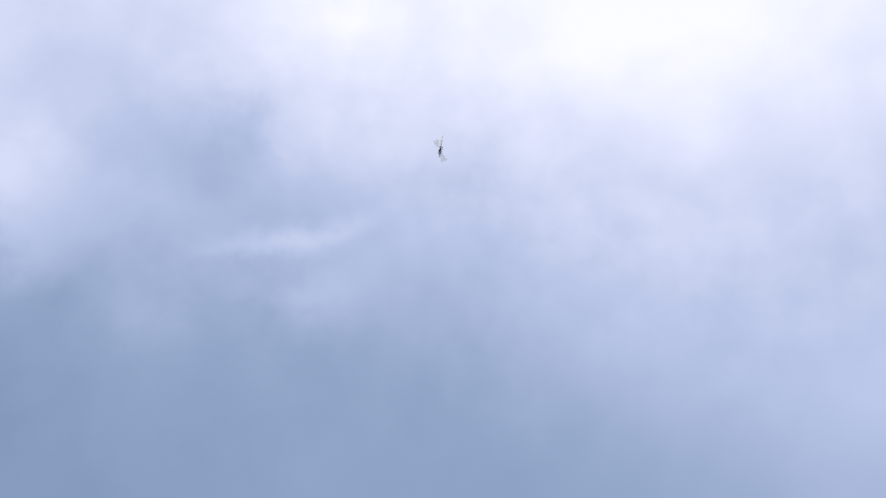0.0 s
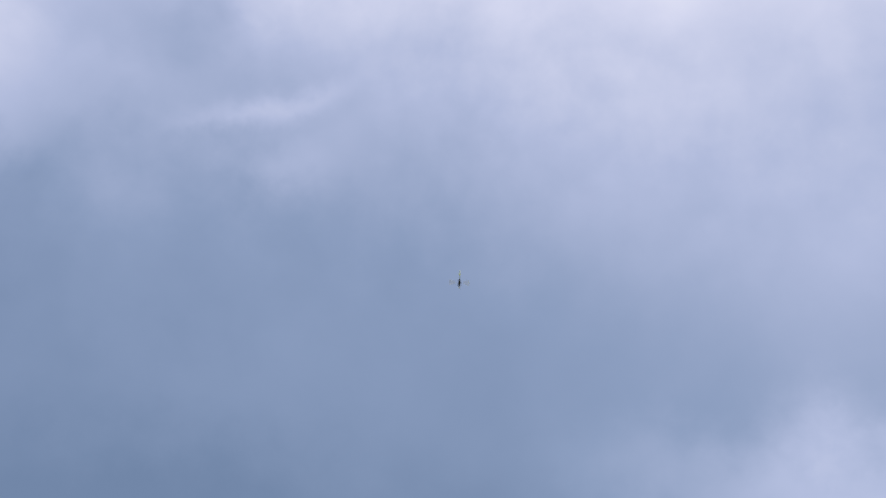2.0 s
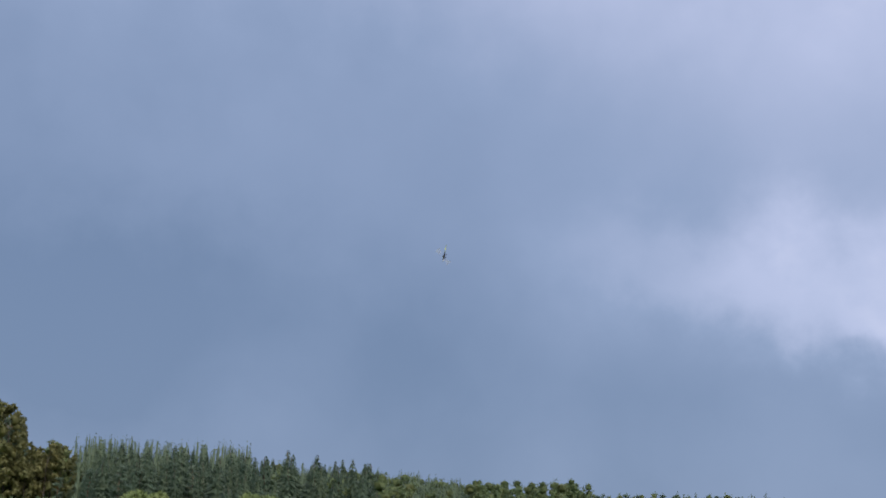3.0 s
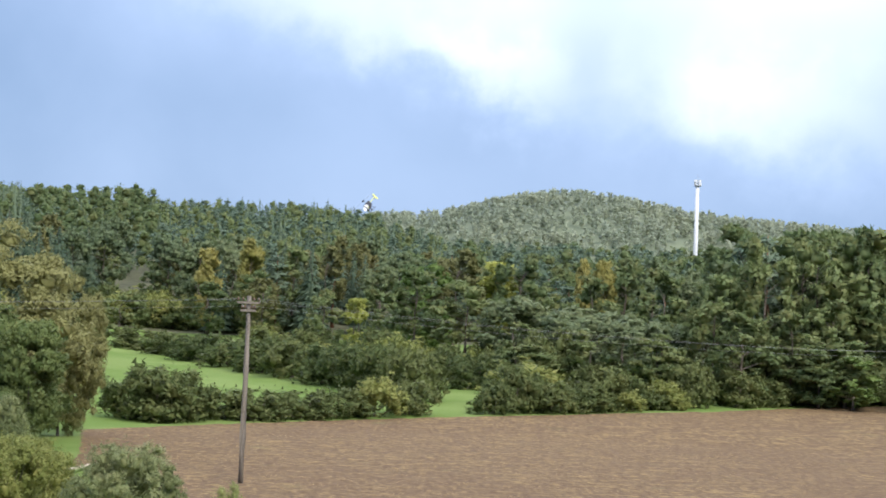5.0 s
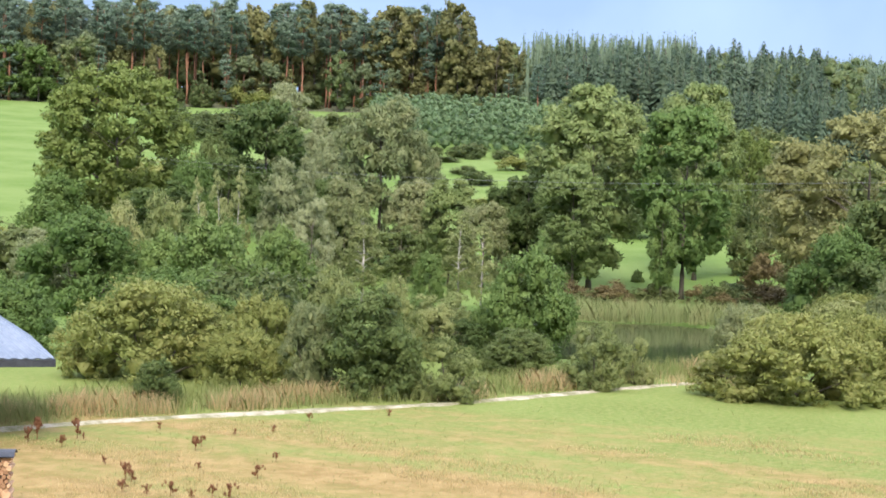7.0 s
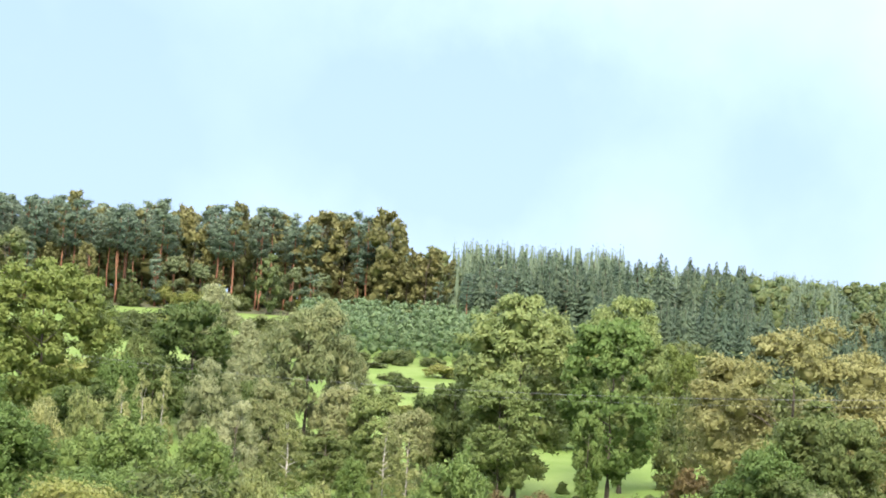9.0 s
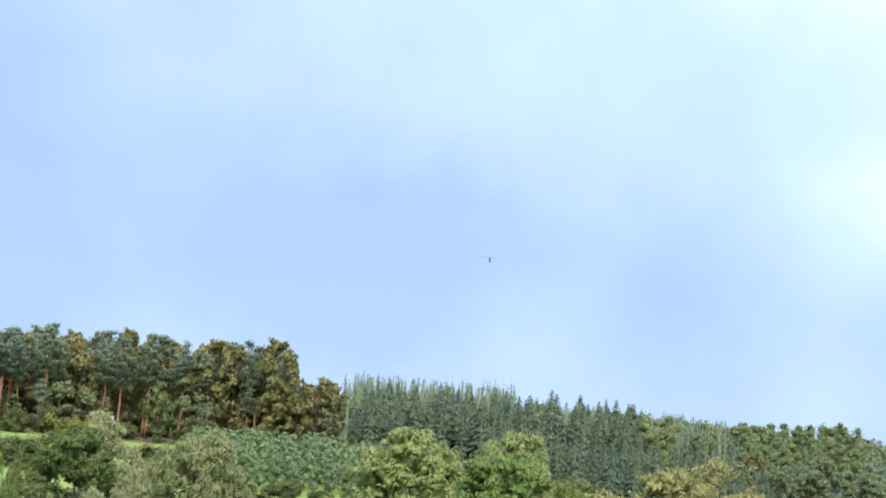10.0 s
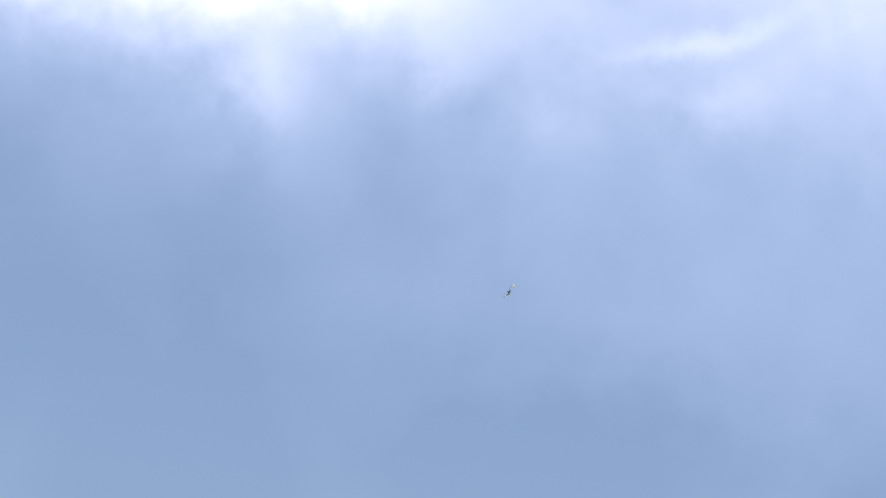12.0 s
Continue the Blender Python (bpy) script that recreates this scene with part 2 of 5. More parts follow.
def ground_material():
    """Meadow: green and straw-dry patches in broad strips, with fine blades."""
    m, gr, p, out = material("meadow grass")
    c = coords(gr)
    sep = gr.node("ShaderNodeSeparateXYZ")
    gr.feed(sep.inputs[0], c)
    mp = gr.node("ShaderNodeMapping")
    gr.feed(mp.inputs[0], c)
    mp.inputs["Rotation"].default_value = (0, 0, radians(-28))
    mp.inputs["Scale"].default_value = (0.35, 1.6, 1)
    strips = gr.noise(mp.outputs[0], 0.16, 4.0, 0.6, 0.5)
    patch = gr.noise(c, 0.11, 5.0, 0.62)
    blade = gr.noise(c, 5.0, 5.0, 0.7)
    mp2 = gr.node("ShaderNodeMapping")
    gr.feed(mp2.inputs[0], c)
    mp2.inputs["Scale"].default_value = (1.2, 1.2, 0.2)
    tuft = gr.noise(mp2.outputs[0], 1.1, 5.0, 0.65)
    far = gr.math("SQRT", gr.math("ADD", gr.math("MULTIPLY", sep.outputs[0], sep.outputs[0]), gr.math("MULTIPLY", sep.outputs[1], sep.outputs[1])))
    lush = gr.math("ADD", gr.ramp(far, 47, 56), gr.math("MULTIPLY", gr.ramp(sep.outputs[0], -28, -12), 0.35), clamp=True)
    dry = gr.math("ADD", gr.math("MULTIPLY", strips, 0.8), gr.math("MULTIPLY", tuft, 0.45))
    dry = gr.math("ADD", dry, gr.math("MULTIPLY", gr.ramp(far, 48, 38), 0.1))
    dry = gr.ramp(gr.math("SUBTRACT", dry, gr.math("MULTIPLY", lush, 0.34)), 0.44, 0.78)
    green = gr.mix(gr.ramp(patch, 0.35, 0.65), (0.15, 0.205, 0.045, 1), (0.21, 0.27, 0.07, 1))
    green = gr.mix(gr.ramp(blade, 0.35, 0.7), green, (0.28, 0.29, 0.1, 1))
    green = gr.mix(gr.ramp(far, 52, 75), green, gr.mix(gr.ramp(patch, 0.35, 0.65), (0.14, 0.215, 0.05, 1), (0.195, 0.265, 0.078, 1)))
    straw = gr.mix(gr.ramp(tuft, 0.35, 0.65), (0.28, 0.19, 0.075, 1), (0.39, 0.275, 0.12, 1))
    gr.feed(p.inputs["Base Color"], gr.mix(dry, green, straw))
    p.inputs["Roughness"].default_value = 0.95
    p.inputs["Specular IOR Level"].default_value = 0.1
    relief(gr, p, gr.math("ADD", blade, tuft), 0.5, 0.15)
    return m


def soil_material():
    """Stubbled brown soil with drill rows and straw left in bands."""
    m, gr, p, out = material("ploughed soil")
    c = coords(gr)
    mp = gr.node("ShaderNodeMapping")
    gr.feed(mp.inputs[0], c)
    mp.inputs["Rotation"].default_value = (0, 0, radians(-14))
    mp.inputs["Scale"].default_value = (0.8, 1.7, 1)
    rows = gr.noise(mp.outputs[0], 0.55, 5.0, 0.65, 0.3)
    clods = gr.noise(c, 2.2, 6.0, 0.7)
    big = gr.noise(c, 0.07, 3.0, 0.5)
    base = gr.mix(gr.ramp(clods, 0.3, 0.7), (0.112, 0.065, 0.029, 1), (0.205, 0.126, 0.056, 1))
    straw = gr.math("MULTIPLY", gr.ramp(gr.math("ADD", rows, gr.math("MULTIPLY", gr.math("SUBTRACT", clods, 0.5), 1.1)), 0.5, 0.62), gr.math("ADD", gr.ramp(big, 0.3, 0.7), 0.35, clamp=True))
    col = gr.mix(gr.math("MULTIPLY", straw, 0.55), base, (0.36, 0.25, 0.095, 1))
    fine = gr.node("ShaderNodeMapping")
    gr.feed(fine.inputs[0], c)
    fine.inputs["Rotation"].default_value = (0, 0, radians(12))
    fine.inputs["Scale"].default_value = (3.2, 0.55, 1)
    fleck = gr.noise(fine.outputs[0], 1.3, 5.0, 0.75)
    col = gr.mix(gr.math("MULTIPLY", gr.ramp(fleck, 0.54, 0.68), 0.6), col, (0.4, 0.29, 0.12, 1))
    col = gr.mix(gr.math("MULTIPLY", gr.ramp(fleck, 0.46, 0.34), 0.5), col, (0.06, 0.036, 0.018, 1))
    green = gr.ramp(gr.noise(c, 0.25, 5.0, 0.65), 0.6, 0.75)
    col = gr.mix(gr.math("MULTIPLY", green, 0.3), col, (0.16, 0.18, 0.06, 1))
    gr.feed(p.inputs["Base Color"], col)
    p.inputs["Roughness"].default_value = 0.95
    relief(gr, p, gr.math("ADD", clods, rows), 0.8, 0.2)
    return m


def path_material():
    m, gr, p, out = material("chalky track")
    c = coords(gr)
    n = gr.noise(c, 1.2, 6.0, 0.7)
    n2 = gr.noise(c, 6.0, 4.0, 0.7)
    col = gr.mix(gr.ramp(n, 0.38, 0.62), (0.2, 0.19, 0.085, 1), (0.5, 0.43, 0.32, 1))
    gr.feed(p.inputs["Base Color"], gr.mix(gr.math("MULTIPLY", gr.ramp(n2, 0.5, 0.75), 0.35), col, (0.66, 0.6, 0.5, 1)))
    p.inputs["Roughness"].default_value = 0.95
    relief(gr, p, n2, 0.6, 0.05)
    return m


def water_material():
    m, gr, p, out = material("still pond water")
    p.inputs["Base Color"].default_value = (0.035, 0.045, 0.025, 1)
    p.inputs["Roughness"].default_value = 0.06
    p.inputs["IOR"].default_value = 1.33
    relief(gr, p, gr.noise(coords(gr), 2.0, 3.0, 0.5), 0.06, 0.05)
    return m


M_GROUND, M_SOIL, M_PATH, M_WATER = ground_material(), soil_material(), path_material(), water_material()


# ---- making meshes ----
def mesh_of(name, verts, faces, mat, smooth=False):
    me = bpy.data.meshes.new(name)
    me.from_pydata([tuple(v) for v in verts], [], [tuple(f) for f in faces])
    me.materials.append(mat)
    if smooth:
        me.polygons.foreach_set("use_smooth", [True] * len(me.polygons))
    me.update()
    return me


def part(name, data, parent, label="", kind=""):
    """One mesh object under a thing or a part; data: a mesh, or (bmesh, material)."""
    if isinstance(data, tuple):
        bm, mat = data
        data = bpy.data.meshes.new(name)
        bm.to_mesh(data)
        bm.free()
        data.materials.append(mat)
    ob = new(name, data)
    ob.parent = parent
    return tagged(ob, label, kind=kind)


def thing(name, label, category, group="", kind=""):
    return tagged(new(name), label, category, group, kind)


def box(bm, x0, x1, y0, y1, z0, z1, bevel=0.0, m=None):
    made = bmesh.ops.create_cube(bm, size=1)["verts"]
    bmesh.ops.scale(bm, vec=(x1 - x0, y1 - y0, z1 - z0), verts=made)
    bmesh.ops.translate(bm, vec=((x0 + x1) / 2, (y0 + y1) / 2, (z0 + z1) / 2), verts=made)
    if bevel:
        edges = list({e for v in made for e in v.link_edges})
        r = bmesh.ops.bevel(bm, geom=edges, offset=bevel, segments=2, affect="EDGES")
        made = list({v for f in r["faces"] for v in f.verts} | {v for v in made if v.is_valid})
    if m is not None:
        bmesh.ops.transform(bm, matrix=m, verts=made)
    return made


def tube(points, radii, sides=8, cap=True):
    """Vertices and faces of a tapered tube along points."""
    verts, faces = [], []
    pts = [Vector(p) for p in points]
    for i, p in enumerate(pts):
        d = (pts[min(i + 1, len(pts) - 1)] - pts[max(i - 1, 0)]).normalized()
        q = d.to_track_quat("Z", "Y")
        for k in range(sides):
            a = 2 * math.pi * k / sides
            verts.append(p + q @ Vector((math.cos(a) * radii[i], math.sin(a) * radii[i], 0)))
    for i in range(len(pts) - 1):
        for k in range(sides):
            a, b = i * sides + k, i * sides + (k + 1) % sides
            faces.append((a, b, b + sides, a + sides))
    if cap:
        faces.append(tuple(range(sides - 1, -1, -1)))
        faces.append(tuple(range((len(pts) - 1) * sides, len(pts) * sides)))
    return verts, faces


def joined(pieces):
    verts, faces = [], []
    for v, f in pieces:
        n = len(verts)
        verts += list(v)
        faces += [tuple(i + n for i in q) for q in f]
    return verts, faces


# ---- terrain ----
def smoothstep(a, b, v):
    u = np.clip((v - a) / (b - a), 0, 1)
    return u * u * (3 - 2 * u)


def terrain(x, y):
    """Height of the ground: a flat valley floor, slopes beyond it, the camera's own rise, one far hill."""
    x, y = np.asarray(x, float), np.asarray(y, float)
    d, a = np.hypot(x, y), np.degrees(np.arctan2(x, y))
    w = smoothstep(-20, -8, a)
    up = lambda v: np.maximum(v, 0.0)
    left = up(0.085 * up(d - 118) - 0.075 * up(d - 475) - 0.05 * up(d - 700))
    right = up(0.04 * up(d - 120) + (0.07 - 0.042 * smoothstep(-3.5, 2.5, a)) * up(d - 270) - 0.12 * up(d - 560))
    z = left * (1 - w) + right * w
    z = z + 5.2 * np.clip(1 - (d - 3) / 27, 0, 1) ** 1.5
    hill = smoothstep(-8, 0, a) * 118 * np.exp(-((a - 7.0) / 24.0) ** 2) + 20 * np.exp(-((a - 4.6) / 3.4) ** 2)
    z = z + hill * np.exp(-((d - 1600) / 330) ** 2)
    return z


def height(x, y):
    return float(terrain(x, y))


def polar(a, d):
    return d * math.sin(radians(a)), d * math.cos(radians(a))


def sheet(name, rows_of_xy, mat, lift, label, category, kind="structure", rough=0.0):
    """A ground sheet that follows the terrain: rows of equally many points."""
    n = len(rows_of_xy[0])
    m = len(rows_of_xy)
    verts = []
    for i, r in enumerate(rows_of_xy):
        for k, (x, y) in enumerate(r):
            rim = i in (0, m - 1) or k in (0, n - 1)  # the rim dips into the ground
            verts.append((x, y, height(x, y) + (-0.04 if rim else lift + (random.uniform(-rough, rough) if rough else 0))))
    faces = [(i * n + k, i * n + k + 1, (i + 1) * n + k + 1, (i + 1) * n + k) for i in range(len(rows_of_xy) - 1) for k in range(n - 1)]
    return tagged(new(name, mesh_of(name, verts, faces, mat, True)), label, category, kind=kind)


def build_ground():
    rings = [0.0, 1.5, 3, 5, 7.5] + [10 + 2.5 * i for i in range(60)] + [160 + 6 * i for i in range(70)] + [590 * 1.06 ** i for i in range(36)]
    angles = np.concatenate([np.arange(-180, -50, 4.0), np.arange(-50, 24, 0.5), np.arange(24, 180, 4.0)])
    n = len(angles)
    D, A = np.meshgrid(rings, np.radians(angles), indexing="ij")
    X, Y = D * np.sin(A), D * np.cos(A)
    Z = terrain(X, Y)
    # the pond lies in a shallow basin
    basin = np.exp(-(((X + 28.5) / 13.5) ** 2 + ((Y - 74.5) / 10.5) ** 2) ** 2)
    Z = Z - 0.7 * basin
    verts = np.stack([X, Y, Z], -1).reshape(-1, 3)
    faces = []
    for i in range(len(rings) - 1):
        for k in range(n):
            faces.append((i * n + k, i * n + (k + 1) % n, (i + 1) * n + (k + 1) % n, (i + 1) * n + k))
    tagged(new("ground", mesh_of("ground", verts, faces, M_GROUND, True)), "green and straw-dry meadow ground rising into wooded slopes", "ground", kind="structure")


def build_field():
    rows_ = []
    for i in range(40):
        u = i / 39
        row = []
        for k in range(90):
            a = -11.4 + k * 36.4 / 89
            near = 83 - 23 * smoothstep(-11.4, -6, a)
            farr = float(np.interp(a, [-11.6, -7, -1.3, 4.3, 9.9, 14.7, 25], [109, 121, 130.5, 140.5, 152.5, 168, 196]))
            row.append(polar(a, near + (farr - near) * u))
        rows_.append(row)
    sheet("ploughed_field", rows_, M_SOIL, 0.03, "brown ploughed field with straw-coloured stubble rows", "field", rough=0.02)


def build_path():
    line = [(-47.0, 44.8), (-43.3, 46.2), (-38.5, 48.2), (-34.0, 49.9), (-31, 51.3), (-28.3, 52.7), (-25, 55.8), (-22.2, 58.9), (-19.5, 62.0), (-17, 68), (-14, 75), (-11.3, 81), (-9.8, 88)]
    rows_ = []
    for i in range(len(line) - 1):
        for s in range(6):
            u = s / 6
            a, d = line[i][0] * (1 - u) + line[i + 1][0] * u, line[i][1] * (1 - u) + line[i + 1][1] * u
            half = 0.5 + 0.14 * math.sin(i * 2.1 + s * 0.9) + 0.1 * math.sin(s * 2.3 + i)
            rows_.append([polar(a, d - half), polar(a, d - half * 0.3), polar(a, d + half * 0.3), polar(a, d + half)])
    sheet("path", rows_, M_PATH, 0.05, "pale chalky farm track along the meadow edge", "path")


def build_pond():
    rng = random.Random(5)
    verts, n = [(-28.5, 74.5, -0.22)], 48
    for k in range(n):
        a = 2 * math.pi * k / n
        r = 1 + 0.07 * math.sin(3 * a + 1) + rng.uniform(-0.03, 0.03)
        verts.append((-28.5 + 12.4 * r * math.cos(a), 74.5 + 9.6 * r * math.sin(a), -0.22))
    faces = [(0, 1 + k, 1 + (k + 1) % n) for k in range(n)]
    tagged(new("water", mesh_of("water", verts, faces, M_WATER)), "still dark pond water reflecting sky and reeds", "pond", kind="structure")


def build_forest_floor(name, label, a0, a1, d0, d1, mat=M_FLOOR):
    rows_ = [[polar(a0 + (a1 - a0) * k / 60, d0 + (d1 - d0) * i / 40) for k in range(61)] for i in range(41)]
    sheet(name, rows_, mat, 0.25, label, "forest floor")


build_ground()
build_field()
build_forest_floor("forest_floor_1", "brown leaf litter under the pine wood", -52, -26, 386, 520)
build_forest_floor("forest_floor_2", "dark needle litter under the spruces", -27, -12, 322, 520)
build_forest_floor("forest_floor_3", "dark leaf litter under the mixed wood", -12, 26, 262, 620)
build_forest_floor("forest_floor_4", "dark leaf litter beside the field", 2.5, 26, 186, 263)
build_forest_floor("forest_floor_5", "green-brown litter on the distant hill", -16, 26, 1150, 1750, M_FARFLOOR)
build_path()
build_pond()

# ---- trees and bushes ----
def leaf_mesh(rng, centres, radii, per, size, long=0.62, up=0.0, shell=(0.82, 1.1), droop=0.0, heart=None):
    """Pointed leaf sprays over the tufts of a crown: arrays of vertices and faces."""
    n = len(centres)
    idx = np.repeat(np.arange(n), per)
    u = rng.normal(size=(len(idx), 3))
    u /= np.linalg.norm(u, axis=1)[:, None]
    r = rng.uniform(shell[0], shell[1], len(idx))[:, None]
    pos = centres[idx] + u * radii[idx] * r
    nor = u / radii[idx]
    nor /= np.linalg.norm(nor, axis=1)[:, None]
    nor = nor + rng.normal(size=nor.shape) * 0.6 + np.array([0, 0, up])
    nor /= np.linalg.norm(nor, axis=1)[:, None]
    t = np.cross(nor, rng.normal(size=nor.shape))
    t[:, 2] -= droop * np.linalg.norm(t, axis=1)
    t /= np.linalg.norm(t, axis=1)[:, None]
    b = np.cross(nor, t)
    s = (size * rng.uniform(0.55, 1.35, len(idx)))[:, None]
    verts = np.stack([pos - b * s * long, pos + b * s * long, pos + t * s * 1.7], 1)
    faces = np.arange(len(idx) * 3).reshape(-1, 3)[:, ::-1]
    out = pos - (centres.mean(0) if heart is None else heart[idx])
    out /= np.linalg.norm(out, axis=1)[:, None] + 1e-6
    soft = u * 0.55 + out * 0.75 + nor * 0.4 + np.array([0, 0, 0.2])
    soft /= np.linalg.norm(soft, axis=1)[:, None]
    return verts.reshape(-1, 3), faces, np.repeat(soft, 3, 0)


def tufts(rng, centres, radii, count, share=0.36, upward=0.35):
    """Small leaf tufts over the outer side of each lobe: centres, radii and the lobe's own middle."""
    idx = np.repeat(np.arange(len(centres)), count)
    mid = centres.mean(0)
    away = centres[idx] - mid
    away /= np.linalg.norm(away, axis=1)[:, None] + 1e-6
    u = rng.normal(size=(len(idx), 3))
    u /= np.linalg.norm(u, axis=1)[:, None]
    u = u + away * 0.45 + np.array([0, 0, upward])
    u /= np.linalg.norm(u, axis=1)[:, None]
    c = centres[idx] + u * radii[idx] * rng.uniform(0.62, 1.02, (len(idx), 1))
    k = radii[idx] * rng.uniform(0.6, 1.3, (len(idx), 1)) * share
    return c, k * np.array([1.0, 1.0, 0.8]), centres[idx] * 0.7 + mid * 0.3


BALL = bmesh.new()
bmesh.ops.create_icosphere(BALL, subdivisions=1, radius=1)
BALL_V = np.array([v.co[:] for v in BALL.verts])
BALL_F = np.array([[v.index for v in f.verts] for f in BALL.faces])
BALL.free()


def cores(rng, centres, radii, fill=0.66):
    """Uneven inner masses of twigs and shaded leaves, one for each lobe."""
    n = len(centres)
    tri = BALL_V[BALL_F]
    mid = tri.mean(1, keepdims=True)
    tri = mid + (tri - mid) * 1.3
    v = np.tile(tri, (n, 1, 1)) * rng.uniform(0.72, 1.18, (n * 20, 3, 1)) * fill
    v = v * np.repeat(radii, 20, 0)[:, None, :] + np.repeat(centres, 20, 0)[:, None, :]
    nor = np.tile(BALL_V[BALL_F], (n, 1, 1)) + rng.normal(size=(n * 20, 1, 3)) * 0.25
    nor = nor.reshape(-1, 3)
    return v.reshape(-1, 3), np.arange(n * 60).reshape(-1, 3), nor / np.linalg.norm(nor, axis=1)[:, None]


def crown_mesh(name, mat, pieces):
    """One mesh from (verts, faces) arrays of triangles and quads."""
    verts = np.concatenate([q[0] for q in pieces])
    loops, starts, off, pos = [], [], 0, 0
    for v, f, _ in pieces:
        loops.append((f + off).ravel())
        starts.append(pos + np.arange(len(f)) * f.shape[1])
        pos += f.size
        off += len(v)
    me = bpy.data.meshes.new(name)
    me.vertices.add(len(verts))
    me.vertices.foreach_set("co", verts.astype(np.float32).ravel())
    loops, starts = np.concatenate(loops), np.concatenate(starts)
    me.loops.add(len(loops))
    me.loops.foreach_set("vertex_index", loops.astype(np.int32))
    me.polygons.add(len(starts))
    me.polygons.foreach_set("loop_start", starts.astype(np.int32))
    me.materials.append(mat)
    me.update(calc_edges=True)
    me.polygons.foreach_set("use_smooth", [True] * len(me.polygons))
    me.normals_split_custom_set_from_vertices(np.concatenate([q[2] for q in pieces]).tolist())
    return me


def woody(rng, top, base_r, targets, sides=8, limb=0.35, lean=0.0):
    """A tapered, slightly bent trunk with limbs that reach to the targets."""
    n = 6
    line = [Vector((rng.uniform(-1, 1) * 0.02 * top * i / n + lean * top * (i / n) ** 2, rng.uniform(-1, 1) * 0.02 * top * i / n, top * i / n)) for i in range(n + 1)]
    radii = [base_r * (1.25 if i == 0 else 1 - 0.8 * i / n) for i in range(n + 1)]
    pieces = [tube(line, radii, sides)]
    for c in targets:
        c = Vector(c)
        start_z = min(top * 0.92, max(top * 0.25, c.z - 0.45 * math.hypot(c.x, c.y)))
        k = start_z / top * n
        i = min(n - 1, int(k))
        s = line[i].lerp(line[i + 1], k - i)
        r = base_r * limb * (1 - 0.6 * start_z / top)
        mid = s.lerp(c, 0.5) + Vector((0, 0, 0.06 * (c - s).length))
        pieces.append(tube([s, mid, c], [r, r * 0.65, r * 0.25], 5, False))
    return joined(pieces)


def lobes_round(rng, count, w, z0, z1, size, hollow=0.45, top_heavy=0.55, pinch=0.3):
    """Lobe centres through a rounded crown between two heights."""
    cs, rs = [], []
    zc, hz = (z0 + z1) / 2, (z1 - z0) / 2
    while len(cs) < count:
        u = rng.normal(size=3)
        u /= np.linalg.norm(u)
        q = rng.uniform(hollow, 1.0) ** 0.6
        k = size * rng.uniform(0.7, 1.25)
        z = zc + u[2] * q * (hz - k * 0.75)
        t = (z - z0) / (z1 - z0)
        peak = 1 - top_heavy
        wide = math.sqrt(max(0.05, 1 - ((t - peak) / top_heavy) ** 2.4)) if t > peak else 1 - pinch * ((peak - t) / peak) ** 2
        a = math.atan2(u[1], u[0])
        rad = (w / 2 - k * 0.8) * wide * math.hypot(u[0], u[1]) ** 0.5 * q
        cs.append((rad * math.cos(a), rad * math.sin(a), z))
        rs.append((k, k, k * rng.uniform(0.7, 0.95)))
    return np.array(cs), np.array(rs)


def fitted(pieces, centres, h, w):
    """Bring a crown to its true height and width."""
    v = np.concatenate([q[0] for q in pieces])
    k = np.array([1.0, 1.0, 1.0])
    k[:2] = (w / 2) / np.percentile(np.hypot(v[:, 0], v[:, 1]), 98)
    k[2] = h / np.percentile(v[:, 2], 99.6)
    return [(q[0] * k, q[1], q[2]) for q in pieces], centres * k


PROTOS = {}


def grown(key, name, label, category, group, trunk, crown, nominal, trunk_label="", crown_label=""):
    """A tree or bush of (height, width) nominal, kept as the first of its kind."""
    ob = thing(name, label, category, group)
    if trunk:
        part("trunk", trunk, ob, trunk_label)
    part("crown", crown, ob, crown_label)
    PROTOS.setdefault(key, []).append([ob, nominal, False])


def broad(key, name, label, mat, seed, h=13.0, w=9.0, clear=0.12, lobes=30, lobe=1.5, many=16, per=60, leaf=0.15, bark=None, droop=0.0, long=0.62, top_heavy=0.55, pinch=0.3, category="tree", group="valley trees", share=0.38, fill=0.45, hollow=0.55):
    """A broadleaf tree: limbs, lobes of the crown, tufts on each lobe and leaves on each tuft."""
    rng = np.random.default_rng(seed)
    c, r = lobes_round(rng, lobes, w, h * clear, h, lobe, hollow, top_heavy, pinch)
    tc, tr, heart = tufts(rng, c, r, many, share)
    pieces = [leaf_mesh(rng, tc, tr, per, leaf, long, 0.25, (0.25, 1.2), droop, heart)]
    if fill:
        pieces.append(cores(rng, c, r, fill))
    pieces, c = fitted(pieces, c, h, w)
    crown = crown_mesh("crown", mat, pieces)
    tv, tf = woody(random.Random(seed), h * 0.8, h * 0.013 + 0.04, c[:14])
    grown(key, name, label, category, group, mesh_of("trunk", tv, tf, bark or M_BARK, True), crown, (h, w))


